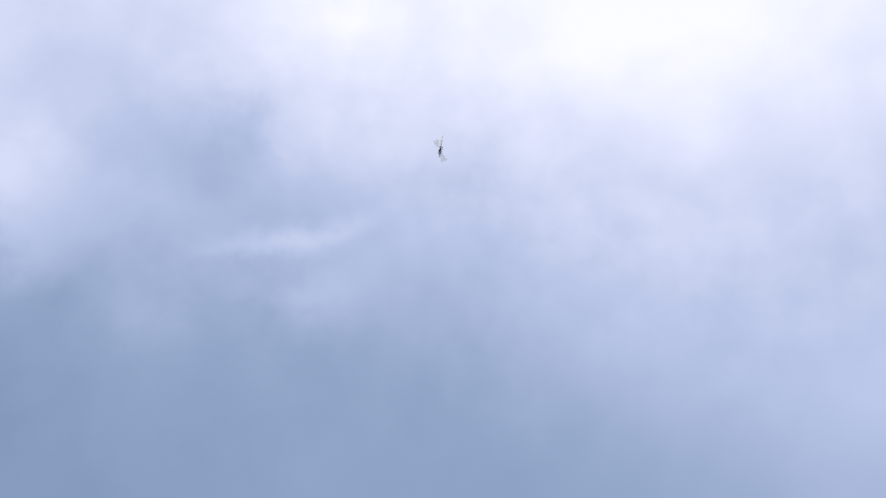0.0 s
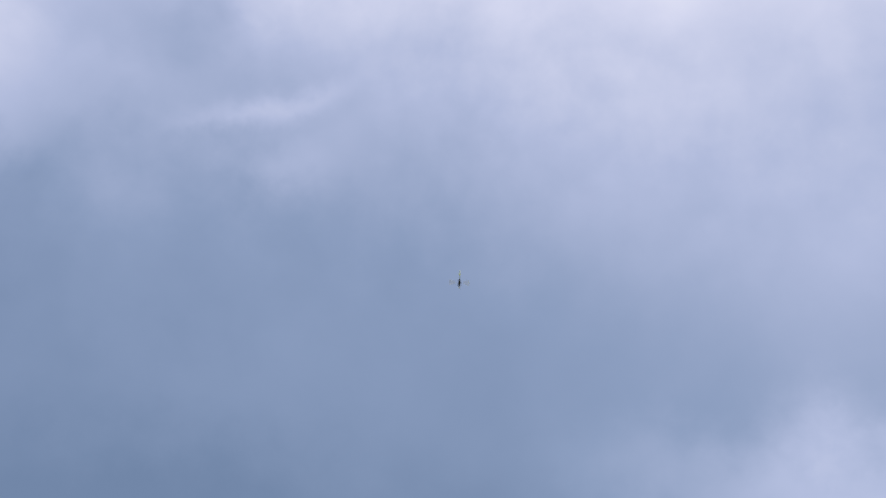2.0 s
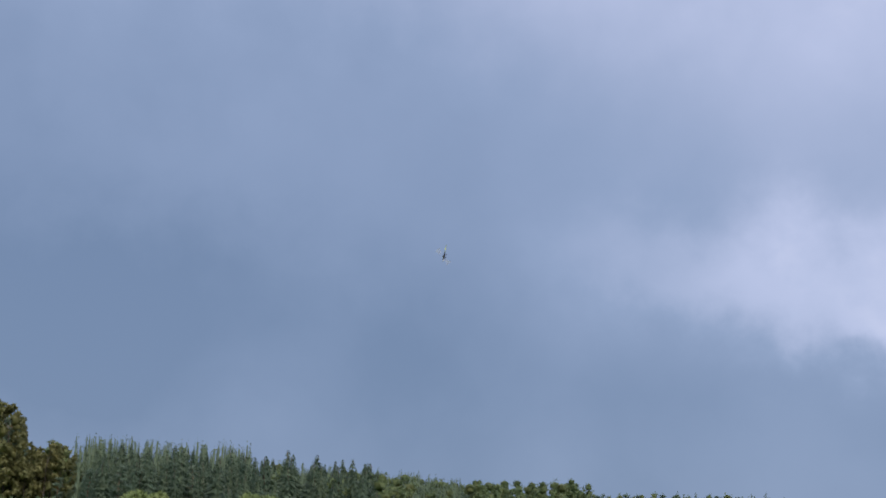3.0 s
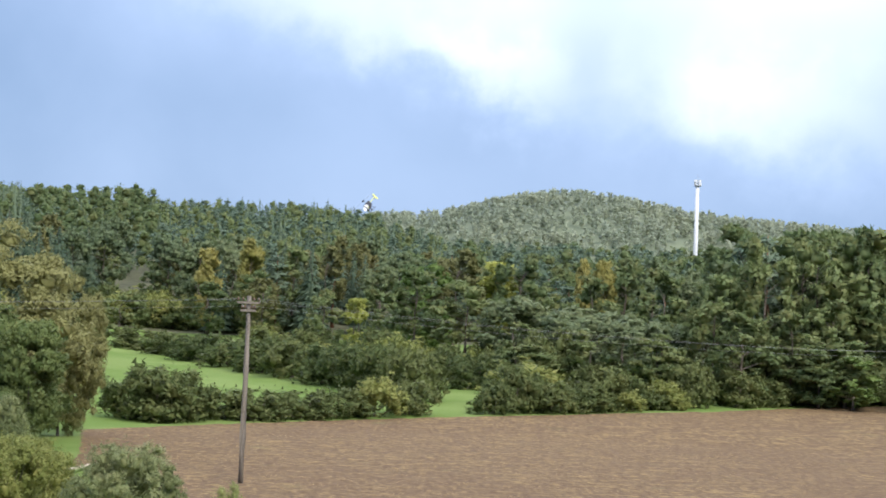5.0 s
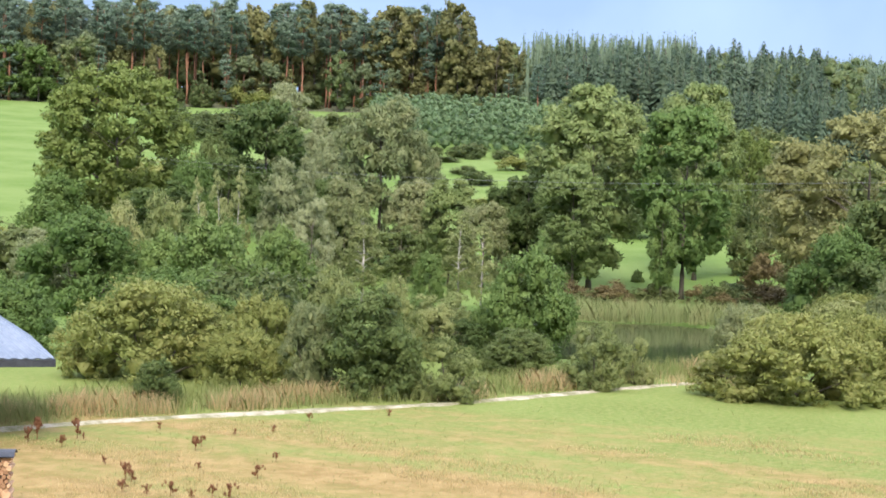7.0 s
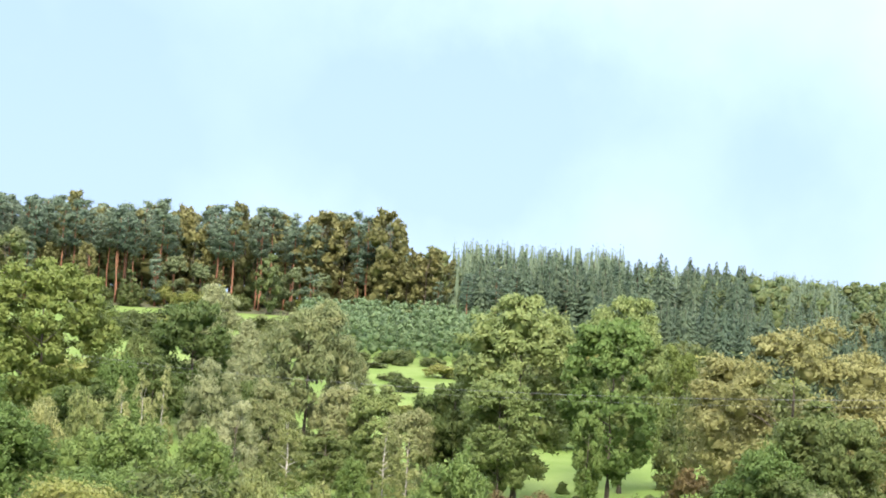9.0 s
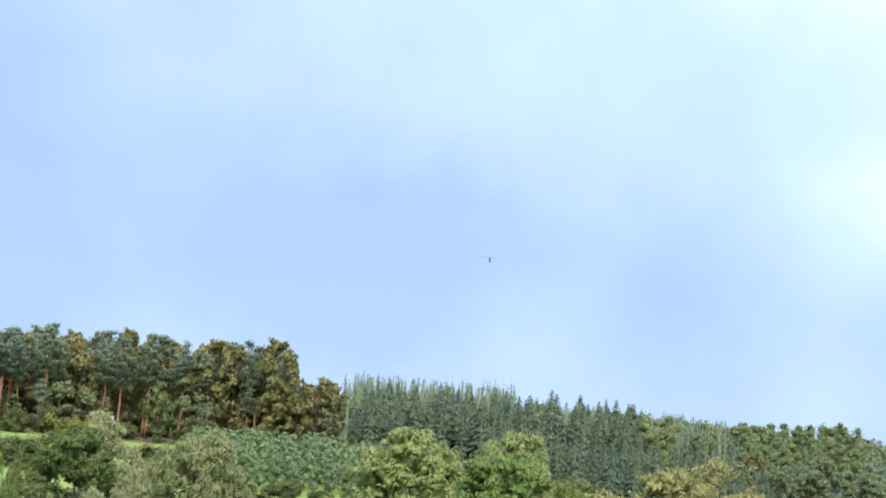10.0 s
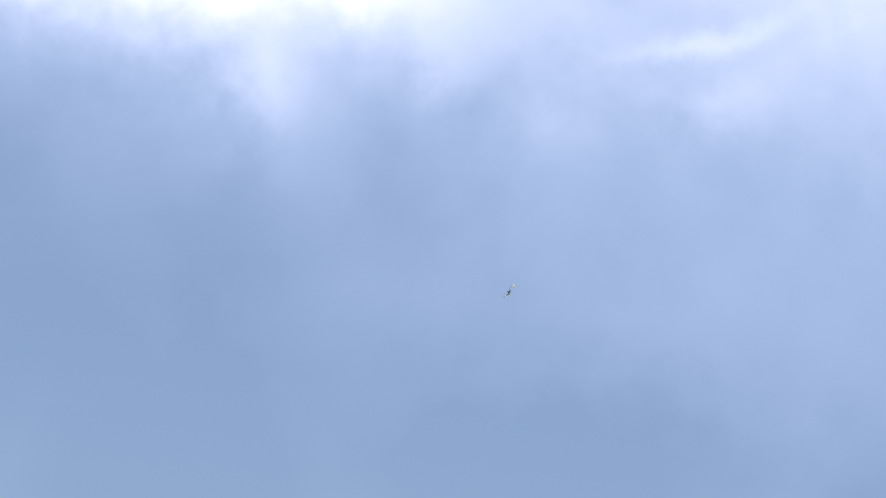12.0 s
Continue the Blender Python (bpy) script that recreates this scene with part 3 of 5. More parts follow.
def bush(key, name, label, mat, seed, h=3.4, w=4.6, lobes=22, lobe=0.75, many=14, per=44, leaf=0.075, long=0.5, group="valley bushes", droop=0.0, share=0.4):
    """A bush that is leafy to the ground, with shoots standing out of its top."""
    rng = np.random.default_rng(seed)
    cs, rs = [], []
    for i in range(lobes):
        a, q = rng.uniform(0, 2 * math.pi), math.sqrt(rng.uniform(0, 1))
        k = lobe * rng.uniform(0.7, 1.25)
        rad = q * (w / 2 - k * 0.85)
        top = (h - k * 0.7) * math.sqrt(max(0.05, 1 - (q * 0.93) ** 2))
        z = max(k * 0.6, top * rng.choice([1.0, 1.0, 0.85, 0.6, 0.35, 0.12]) * rng.uniform(0.88, 1.06))
        cs.append((rad * math.cos(a), rad * math.sin(a), z))
        rs.append((k, k, k * rng.uniform(0.75, 1.0)))
    c, r = np.array(cs), np.array(rs)
    tips = c + rng.normal(size=c.shape) * r * 0.5 + np.array([0, 0, lobe * 0.5])
    shoots = leaf_mesh(rng, tips, r * np.array([0.5, 0.5, 0.8]), per, leaf, long * 0.6, 0.2, (0.1, 1.15), droop)
    tc, tr, heart = tufts(rng, c, r, many, share)
    parts, c = fitted([cores(rng, c, r, 0.46), leaf_mesh(rng, tc, tr, per, leaf, long, 0.3, (0.25, 1.2), droop, heart), shoots], c, h, w)
    crown = crown_mesh("crown", mat, parts)
    pieces = []
    rr = random.Random(seed)
    for i in range(7):
        t = c[rng.integers(len(c))]
        pieces.append(tube([(rr.uniform(-0.2, 0.2), rr.uniform(-0.2, 0.2), -0.15), (t[0] * 0.5, t[1] * 0.5, t[2] * 0.5), tuple(t)], [0.05, 0.035, 0.015], 5, False))
    v, f = joined(pieces)
    grown(key, name, label, "bush", group, mesh_of("stems", v, f, M_BARK, True), crown, (h, w))


def pine(seed, key="pine", h=22.0, per=58, leaf=0.34, low=0.52, clumps=28):
    """A tall pine: bare reddish trunk, flat uneven crown clumps in layers near the top."""
    rng = np.random.default_rng(seed)
    cs, rs = [], []
    for i in range(clumps):
        z = h * rng.uniform(low, 0.965)
        t = (z / h - low) / (0.965 - low)
        rad = rng.uniform(0.15, 1) ** 0.7 * (2.7 - 1.9 * t ** 1.5) * (0.65 if t < 0.2 else 1)
        a = rng.uniform(0, 2 * math.pi)
        k = rng.uniform(0.7, 1.25) * (1.05 - 0.25 * t)
        cs.append((rad * math.cos(a), rad * math.sin(a), z))
        rs.append((k, k, k * 0.5))
    c, r = np.array(cs), np.array(rs)
    crown = crown_mesh("crown", M_PINE, [cores(rng, c, r, 0.5), leaf_mesh(rng, c, r, per, leaf, 0.36, 0.5, (0.4, 1.2))])
    tv, tf = woody(random.Random(seed), h * 0.93, 0.27, c[:9], 7, 0.3)
    grown(key, "pine_tree", "tall pine with bare reddish trunk and blue-green crown", "tree", "pines of the hillside wood", mesh_of("trunk", tv, tf, M_PINEBARK, True), crown, (h, 6.0), "bare reddish pine trunk")


def cone(rng, x, y, z, h, w, count, leaf, low=0.04, tiers=11):
    """A pointed conifer: a tapering core and drooping sprays in whorls round it."""
    t = np.minimum(1 - rng.uniform(0, 1, count) ** 0.62, 0.975)
    a = rng.uniform(0, 2 * math.pi, count)
    rad = w / 2 * ((1 - t) ** 0.85 * (0.62 + 0.45 * (1 - (t * tiers) % 1.0)) + 0.02) * rng.uniform(0.85, 1.12, count)
    out = np.stack([np.cos(a), np.sin(a), np.full(count, -0.9)], 1)
    side = np.stack([-np.sin(a), np.cos(a), rng.normal(size=count) * 0.35], 1)
    s = (leaf * rng.uniform(0.6, 1.3, count) * (0.45 + 0.75 * (1 - t)))[:, None]
    pos = np.stack([x + rad * np.cos(a), y + rad * np.sin(a), z + h * (low + (1 - low) * t)], 1)
    verts = np.stack([pos - out * s - side * s * 0.6, pos - out * s + side * s * 0.6, pos + out * s * 0.8], 1).reshape(-1, 3)
    nor = np.stack([np.cos(a), np.sin(a), np.full(count, 0.4)], 1) + rng.normal(size=(count, 3)) * 0.2
    nor = np.repeat(nor / np.linalg.norm(nor, axis=1)[:, None], 3, 0)
    faces = np.arange(count * 3).reshape(-1, 3)[:, ::-1]
    n, cv, cf = 7, [], []
    for i, u in enumerate((low, 0.45, 0.94)):
        for k in range(n):
            b = 2 * math.pi * k / n
            q = 0.12 * w * (1 - u) + 0.02
            cv.append((x + q * math.cos(b), y + q * math.sin(b), z + h * u))
    for i in range(2):
        for k in range(n):
            p, q = i * n + k, i * n + (k + 1) % n
            cf += [(p, q, q + n), (p, q + n, p + n)]
    cv = np.array(cv)
    cn = cv - np.array([x, y, 0.0])
    cn[:, 2] = 0.3 * np.hypot(cn[:, 0], cn[:, 1]) + 0.05
    return [(cv, np.array(cf), cn / np.linalg.norm(cn, axis=1)[:, None]), (verts, faces, nor)]


def spruce(seed, h=18.0, w=6.0, count=1500, leaf=0.36):
    rng = np.random.default_rng(seed)
    crown = crown_mesh("crown", M_SPRUCE, cone(rng, 0, 0, 0, h, w, count, leaf, tiers=13))
    tv, tf = woody(random.Random(seed), h * 0.97, 0.2, [], 6)
    grown("spruce", "spruce_tree", "slender dark green spruce in a dense stand", "tree", "spruces of the hillside wood", mesh_of("trunk", tv, tf, M_BARK, True), crown, (h, w))


def place(key, x, y, h, w, turn=None):
    """Put the next tree of a kind on the ground at its height and width."""
    kinds = PROTOS[key]
    fresh = [i for i, q in enumerate(kinds) if not q[2]]
    k = fresh[0] if fresh else int(abs(x * 7.3 + y * 3.1)) % len(kinds)
    ob, (h0, w0), used = kinds[k]
    a = (x * 37.7 + y * 91.3) % 360 if turn is None else turn
    m = pose(x, y, height(x, y) - 0.05, 0, 0, a) @ Matrix.Diagonal((w / w0, w / w0, h / h0, 1))
    if used:
        return copy_thing(ob, m @ Matrix.Diagonal([1 / v for v in ob.scale] + [1]))
    ob.matrix_basis = m
    kinds[k][2] = True
    return ob


broad("oak", "oak_tree", "spreading olive-green oak with gaps in its crown", M_OAK, 21, 13, 12, 0.0, 92, 1.35, 11, 48, 0.15, share=0.38, fill=0.42, top_heavy=0.6, pinch=0.1, hollow=0.7)
broad("dark", "maple_tree", "dense dark green broadleaf tree", M_DARK, 12, 9, 8, 0.0, 36, 1.25, 14, 48, 0.13)
broad("dark", "maple_tree", "dense dark green broadleaf tree", M_DARK, 13, 9, 8, 0.0, 36, 1.2, 14, 48, 0.13)
broad("willow", "willow_tree", "grey-olive willow with billowing crown", M_WILLOW, 14, 12, 9, 0.0, 56, 1.3, 15, 54, 0.15, droop=0.6, long=0.36, top_heavy=0.62, pinch=0.15)
broad("palewillow", "willow_tree", "pale grey-green willow behind darker trees", M_GREY, 15, 11, 8, 0.0, 36, 1.4, 14, 44, 0.17, droop=0.6, long=0.35)
broad("greywillow", "willow_tree", "silvery grey willow with upright shoots", M_GREY, 16, 7, 4.6, 0.0, 36, 0.75, 14, 50, 0.1, droop=-0.8, long=0.3)
broad("bigwillow", "willow_tree", "huge round willow turning brownish yellow", M_BROWNISH, 17, 11.5, 12.5, 0.0, 110, 1.3, 11, 62, 0.12, droop=0.2, long=0.45, top_heavy=0.6, pinch=0.2, hollow=0.62)
broad("birch", "birch_tree", "slim birch with pale trunk and yellowing leaves", M_BIRCH, 18, 6.5, 2.6, 0.06, 34, 0.42, 10, 26, 0.075, M_BIRCHBARK, 0.8, 0.45, top_heavy=0.85, pinch=0.3, fill=0)
broad("ash", "ash_tree", "tall light olive ash tree", M_ASH, 19, 13, 8, 0.08, 60, 1.1, 14, 50, 0.135, top_heavy=0.6, pinch=0.5)
broad("lime", "lime_tree", "tall fresh green lime tree beside the pond", M_LINDEN, 20, 13.5, 8, 0.1, 60, 1.0, 14, 50, 0.135, top_heavy=0.5, pinch=0.75)
bush("roundbush", "green_bush", "rounded fresh green bush", M_GREEN, 31, 4.2, 5.6, 42, 0.8, 11, 46, 0.09)
bush("roundbush", "green_bush", "rounded fresh green bush", M_GREEN, 32, 4.2, 5.6, 42, 0.85, 11, 46, 0.09)
bush("redbush", "hawthorn_bush", "round reddish brown bush beside the meadow", M_REDDISH, 42, 3.0, 3.8, 18, 0.7, 10, 26, 0.11)
bush("darkbush", "hazel_bush", "dark green dense bush beside the track", M_DARK, 33, 3.6, 4.4, 44, 0.62, 10, 46, 0.07)
bush("palebush", "willow_bush", "pale yellowish green willow bush", M_PALE, 34, 2.8, 3.4, 24, 0.55, 12, 44, 0.07, 0.3, droop=-0.6)
bush("palebush", "willow_bush", "pale yellowish green willow bush", M_PALE, 35, 2.8, 3.4, 24, 0.57, 12, 44, 0.07, 0.3, droop=-0.6)
bush("olivebush", "dogwood_bush", "wide olive-green bush with yellowing tips", M_OLIVE, 36, 3.0, 6.0, 70, 0.62, 9, 44, 0.07)
bush("olivebush", "dogwood_bush", "wide olive-green bush with yellowing tips", M_OLIVE, 37, 3.0, 6.0, 70, 0.6, 9, 44, 0.07)
bush("greybush", "willow_bush", "round grey-olive willow bush on a short stem", M_WILLOW, 38, 3.1, 4.3, 76, 0.5, 9, 46, 0.065, 0.25, droop=-0.5)
bush("hedgebush", "hedge_bush", "dark hedge bush at the field edge", M_HEDGE, 39, 3.0, 5.0, 20, 0.9, 8, 15, 0.17, group="field hedges")
bush("hedgebush", "hedge_bush", "dark hedge bush at the field edge", M_HEDGE, 40, 3.0, 5.0, 20, 0.95, 8, 15, 0.17, group="field hedges")
bush("hedgebushy", "hedge_bush", "yellowing hedge bush at the field edge", M_OLIVE, 41, 2.6, 4.0, 18, 0.75, 8, 15, 0.15, group="field hedges")
WOOD = dict(h=14, w=8, clear=0.0, lobes=32, lobe=1.1, many=7, per=13, leaf=0.3, fill=0.62, group="wood's edge trees")
for seed in (51, 52, 53):
    broad("fo", "beech_tree", "dull green broadleaf tree at the wood's edge", M_MIXED, seed, **WOOD)
broad("forust", "beech_tree", "broadleaf tree turning rusty brown", M_RUST, 54, **WOOD)
broad("fogrey", "whitebeam_tree", "greyish green broadleaf tree at the wood's edge", M_ASHWOOD, 55, **WOOD)
broad("yellow", "birch_tree", "golden yellow autumn birch in the wood", M_YELLOW, 56, **{**WOOD, "w": 5.5, "lobe": 1.1})
broad("limeyel", "maple_tree", "yellow-green young maple at the wood's edge", M_LIME, 57, **{**WOOD, "w": 5.0, "lobe": 1.0})
broad("fresh", "maple_tree", "fresh green young tree at the wood's edge", M_GREEN, 58, **WOOD)
for seed in (61, 62, 63, 64, 65):
    pine(seed)
for seed in (66, 67, 68):
    pine(seed, "bushypine", 16.0, 46, 0.36, 0.06, 40)
for seed in (71, 72, 73):
    spruce(seed)

place("oak", -89.6, 107.6, 14.0, 12.8)
place("dark", -86.9, 124.7, 10.9, 8.6)
place("darkbush", -89.4, 120.4, 8.0, 4.5)
place("palewillow", -106.9, 157.1, 11.5, 6.3)
place("willow", -62.9, 104.6, 12.6, 7.5)
place("palewillow", -79.0, 121.6, 9.9, 3.9)
place("willow", -58.1, 101.5, 7.1, 4.3)
place("willow", -61.8, 98.2, 7.2, 3.5)
place("greywillow", -53.7, 79.6, 8.0, 4.0)
place("greywillow", -50.5, 76.9, 5.8, 2.5)
place("birch", -57.0, 77.3, 7.2, 1.5)
place("birch", -56.7, 78.7, 7.6, 1.4)
place("birch", -59.1, 78.2, 6.8, 1.2)
place("birch", -50.2, 81.8, 5.6, 2.4)
place("birch", -43.6, 81.0, 5.4, 1.9)
place("birch", -42.5, 81.6, 4.8, 1.5)
place("roundbush", -56.3, 65.1, 5.1, 6.6)
place("roundbush", -47.3, 64.5, 5.0, 5.7)
place("roundbush", -52.0, 66.0, 4.2, 4.2)
place("palebush", -56.7, 72.5, 5.9, 3.7)
place("palebush", -57.6, 69.2, 5.5, 3.3)
place("greywillow", -60.3, 66.8, 4.0, 3.3)
place("ash", -46.2, 104.2, 13.7, 8.1)
place("ash", -44.3, 97.4, 8.4, 4.6)
place("dark", -52.2, 107.0, 8.1, 4.8)
place("dark", -49.0, 105.1, 6.0, 3.1)
place("ash", -43.2, 116.2, 14.1, 6.4)
place("lime", -38.7, 101.9, 12.2, 6.3)
place("lime", -38.1, 96.8, 6.4, 2.1)
place("oak", -52.9, 156.3, 8.9, 4.7)
place("hedgebush", -46.3, 142.7, 6.1, 3.8)
place("redbush", -35.0, 107.4, 3.3, 3.6)
place("roundbush", -28.9, 59.3, 4.6, 4.0)
place("olivebush", -36.2, 45.3, 3.3, 6.4)
place("olivebush", -34.3, 49.2, 2.8, 3.0)
place("olivebush", -32.5, 45.6, 2.0, 3.1)
place("greybush", -30.1, 46.0, 2.9, 2.2)
place("darkbush", -28.0, 46.2, 3.5, 3.4)
place("palebush", -33.7, 53.2, 3.7, 2.7)
place("palebush", -32.0, 54.3, 3.4, 2.1)
place("palebush", -25.5, 47.0, 2.0, 2.3)
place("darkbush", -27.4, 55.6, 1.7, 2.9)
place("palebush", -23.2, 53.2, 2.3, 2.4)
place("palebush", -22.7, 55.6, 1.7, 1.4)
place("palebush", -22.7, 52.8, 1.2, 0.9)
place("palebush", -31.9, 57.8, 2.2, 2.4)
place("greybush", -20.2, 59.7, 2.8, 2.9)
place("palebush", -33.8, 61.3, 2.4, 3.5)
place("darkbush", -31.2, 58.2, 1.7, 2.9)
place("roundbush", -35.6, 62.6, 2.1, 2.6)
place("darkbush", -31.3, 39.6, 1.5, 1.5)
place("dark", -82.5, 113.1, 7.4, 5.6)
place("roundbush", -79.9, 105.1, 7.5, 4.8)
place("palewillow", -71.3, 111.1, 9.1, 4.4)
place("dark", -63.7, 99.4, 7.2, 3.5)
place("dark", -77.9, 99.1, 5.9, 6.3)
place("roundbush", -87.7, 98.6, 5.8, 6.6)
place("ash", -55.1, 100.9, 7.3, 3.8)
place("willow", -51.7, 99.4, 5.8, 3.5)
place("dark", -54.3, 108.1, 7.3, 4.0)
place("dark", -53.9, 92.4, 4.2, 3.9)
place("roundbush", -48.9, 87.2, 2.9, 2.3)
place("willow", -61.2, 107.9, 8.7, 3.7)
place("roundbush", -47.4, 69.4, 4.5, 4.2)
place("hedgebush", -115.8, 207.9, 0.8, 7.1)
place("hedgebush", -101.5, 189.6, 1.3, 3.9)
place("hedgebushy", -100.2, 201.4, 2.0, 5.6)
place("hedgebush", -93.0, 177.1, 1.8, 4.7)
place("dark", -57.7, 138.5, 3.4, 5.5)
place("hedgebush", -52.0, 149.2, 1.2, 4.7)
place("roundbush", -46.2, 112.9, 0.9, 1.1)
place("olivebush", -14.4, 60.3, 2.7, 3.7)
place("greybush", -17.1, 69.9, 3.7, 2.9)
place("greybush", -8.7, 51.3, 3.2, 4.1)
place("palebush", -5.4, 49.7, 2.3, 1.2)
place("yellow", -33.1, 259.9, 13.2, 4.2)
place("yellow", -26.7, 260.6, 14.9, 4.8)
place("yellow", 17.9, 192.2, 13.4, 1.9)
place("yellow", 20.5, 192.9, 13.3, 3.1)
place("yellow", 32.6, 167.9, 14.5, 1.5)
place("limeyel", -8.1, 199.8, 7.7, 2.7)
place("fogrey", 17.1, 177.2, 8.2, 9.5)
place("fogrey", 9.7, 181.7, 8.8, 7.3)
place("fresh", 0.5, 200.0, 12.0, 7.7)
place("fresh", 39.6, 155.0, 5.0, 5.6)
place("hedgebushy", 8.7, 146.7, 3.9, 7.8)
place("fogrey", 35.6, 166.2, 8.3, 6.8)
place("fo", 18.4, 185.1, 11.4, 6.8)
place("fo", -25.7, 254.7, 10.1, 7.7)
place("fo", -32.1, 254.0, 8.1, 6.8)
place("dark", -19.7, 85.8, 6.5, 3.8)
place("bigwillow", -25.5, 96.7, 11.8, 12.7)
place("bigwillow", -21.3, 100.8, 10.0, 5.5)
place("dark", -21.5, 88.4, 7.5, 7.1)
place("roundbush", -23.1, 82.8, 5.2, 5.4)
place("darkbush", -21.1, 81.3, 3.8, 5.3)
place("olivebush", -16.9, 55.3, 2.9, 6.4)
place("olivebush", -15.3, 58.0, 2.8, 3.8)
place("olivebush", -14.7, 64.3, 2.4, 3.3)
place("hedgebush", -20.3, 120.4, 3.3, 4.5)
place("hedgebush", -18.8, 120.4, 4.0, 7.3)
place("hedgebush", -17.0, 121.5, 3.7, 5.3)
place("hedgebush", -14.8, 123.5, 2.4, 5.8)
place("hedgebush", -12.1, 124.9, 2.3, 5.9)
place("hedgebush", -8.9, 127.5, 2.1, 6.0)
place("hedgebush", -6.1, 129.5, 2.3, 5.6)
place("hedgebushy", -3.5, 131.2, 3.2, 5.2)
place("hedgebush", -0.5, 134.2, 2.8, 4.9)
place("hedgebush", -2.8, 159.3, 2.6, 6.9)
place("hedgebush", -7.3, 164.2, 2.2, 6.0)
place("hedgebush", 7.9, 140.8, 4.1, 5.6)
place("hedgebush", 11.2, 141.3, 2.8, 5.7)
place("hedgebush", 5.9, 137.7, 2.8, 4.1)
place("hedgebush", 14.7, 143.9, 2.3, 5.3)
place("hedgebushy", 17.8, 145.9, 1.8, 3.4)
place("hedgebush", 20.6, 148.3, 1.5, 3.5)
place("hedgebush", 42.3, 163.6, 4.6, 6.2)
place("hedgebush", -33.7, 206.6, 2.5, 8.7)
place("hedgebush", -29.1, 199.8, 2.8, 8.4)
place("hedgebush", -24.6, 191.7, 3.2, 8.1)
place("hedgebush", -20.4, 184.1, 3.4, 7.7)
place("hedgebush", -16.5, 177.0, 3.8, 7.4)
place("hedgebush", -13.0, 170.4, 4.1, 7.1)
place("hedgebush", -9.6, 164.3, 4.2, 6.9)
place("hedgebush", -6.5, 158.6, 4.3, 6.6)
place("hedgebush", -3.6, 153.2, 4.7, 6.4)
place("hedgebush", -0.9, 148.1, 4.8, 6.2)
place("hedgebush", -41.0, 121.3, 3.4, 3.8)
place("hedgebush", -69.0, 160.8, 0.5, 5.8)
place("hedgebush", -59.3, 126.8, 0.8, 3.3)
place("hedgebush", 11.6, 143.9, 2.2, 4.6)
place("hedgebush", 15.3, 146.6, 4.0, 6.1)
place("hedgebush", 18.1, 149.4, 3.2, 5.6)
place("hedgebushy", 21.8, 150.2, 2.6, 5.1)
place("hedgebush", 24.7, 152.8, 4.3, 4.6)
place("hedgebush", 29.0, 155.7, 3.6, 6.1)
place("hedgebush", 32.1, 157.6, 2.9, 5.6)
place("hedgebushy", 36.7, 161.0, 2.2, 5.1)
place("hedgebush", 40.4, 164.6, 4.0, 4.6)
place("hedgebush", 44.9, 165.9, 3.2, 6.1)
place("hedgebush", 48.7, 168.7, 2.6, 5.6)
place("hedgebushy", 53.8, 171.1, 4.3, 5.1)
place("yellow", -37.3, 300.2, 11.5, 4.8)
place("yellow", -31.2, 303.7, 12.9, 6.1)
place("limeyel", -8.0, 209.1, 7.6, 2.9)
place("fo", -41.5, 287.5, 12.4, 6.8)
place("fo", -45.2, 283.9, 9.4, 5.7)
place("fo", -20.9, 271.3, 14.0, 8.2)
place("forust", -16.1, 273.5, 14.1, 7.3)
place("fo", -5.5, 217.9, 8.7, 6.5)
place("fo", -0.9, 191.2, 11.9, 7.6)
place("fo", 4.7, 184.8, 10.4, 8.0)
place("forust", 4.1, 225.6, 14.3, 8.3)
place("limeyel", 9.9, 230.1, 12.9, 5.4)
place("fogrey", 11.4, 184.3, 8.9, 7.4)
place("fogrey", 18.6, 179.4, 7.7, 7.2)
place("fo", 17.8, 209.3, 9.7, 7.0)
place("fo", 25.3, 214.2, 12.8, 7.9)
place("fo", 24.7, 174.3, 12.4, 7.6)
place("fo", 23.1, 158.8, 5.5, 5.9)
place("fo", 27.7, 160.8, 12.0, 6.5)
place("fo", 32.9, 163.2, 15.7, 6.7)
place("fo", 38.4, 165.5, 16.5, 6.8)
place("fo", 43.3, 167.6, 17.3, 6.3)
place("fo", 29.5, 156.3, 8.7, 6.4)
place("fo", 34.6, 158.6, 8.8, 6.0)
place("fo", 39.1, 161.6, 10.0, 6.1)
place("yellow", 27.7, 289.5, 12.5, 3.9)
place("yellow", 32.2, 290.7, 12.6, 4.9)
place("yellow", 58.0, 296.8, 14.3, 3.0)
place("fo", -37.4, 209.7, 6.6, 6.4)
place("forust", -22.2, 233.4, 9.3, 6.3)
place("fo", -12.4, 212.1, 8.5, 5.0)
place("fresh", -265.2, 283.2, 13.2, 7.8)
place("fresh", -262.0, 286.2, 11.6, 5.8)
place("fresh", -269.2, 279.4, 13.4, 9.1)
place("fresh", -259.2, 288.7, 10.0, 5.2)


def wood(seed, kinds, a0, a1, d0, d1, count, h0, h1, gap):
    """Trees of one wood, scattered between two headings and two distances, no closer than gap."""
    rng = random.Random(seed)
    spots, tries = [], 0
    while len(spots) < count and tries < count * 40:
        tries += 1
        a, d = rng.uniform(a0, a1), rng.uniform(d0, d1)
        x, y = polar(a, d)
        if all((x - p) ** 2 + (y - q) ** 2 > gap * gap for p, q in spots):
            spots.append((x, y))
            h = rng.uniform(h0, h1)
            key = rng.choice(kinds)
            wide = {"pine": 0.27, "forust": 0.42, "bushypine": 0.42, "spruce": 0.46, "yellow": 0.4}.get(key, 0.55) * h * rng.uniform(0.85, 1.2)
            place(key, x, y, h, wide, rng.uniform(0, 360))


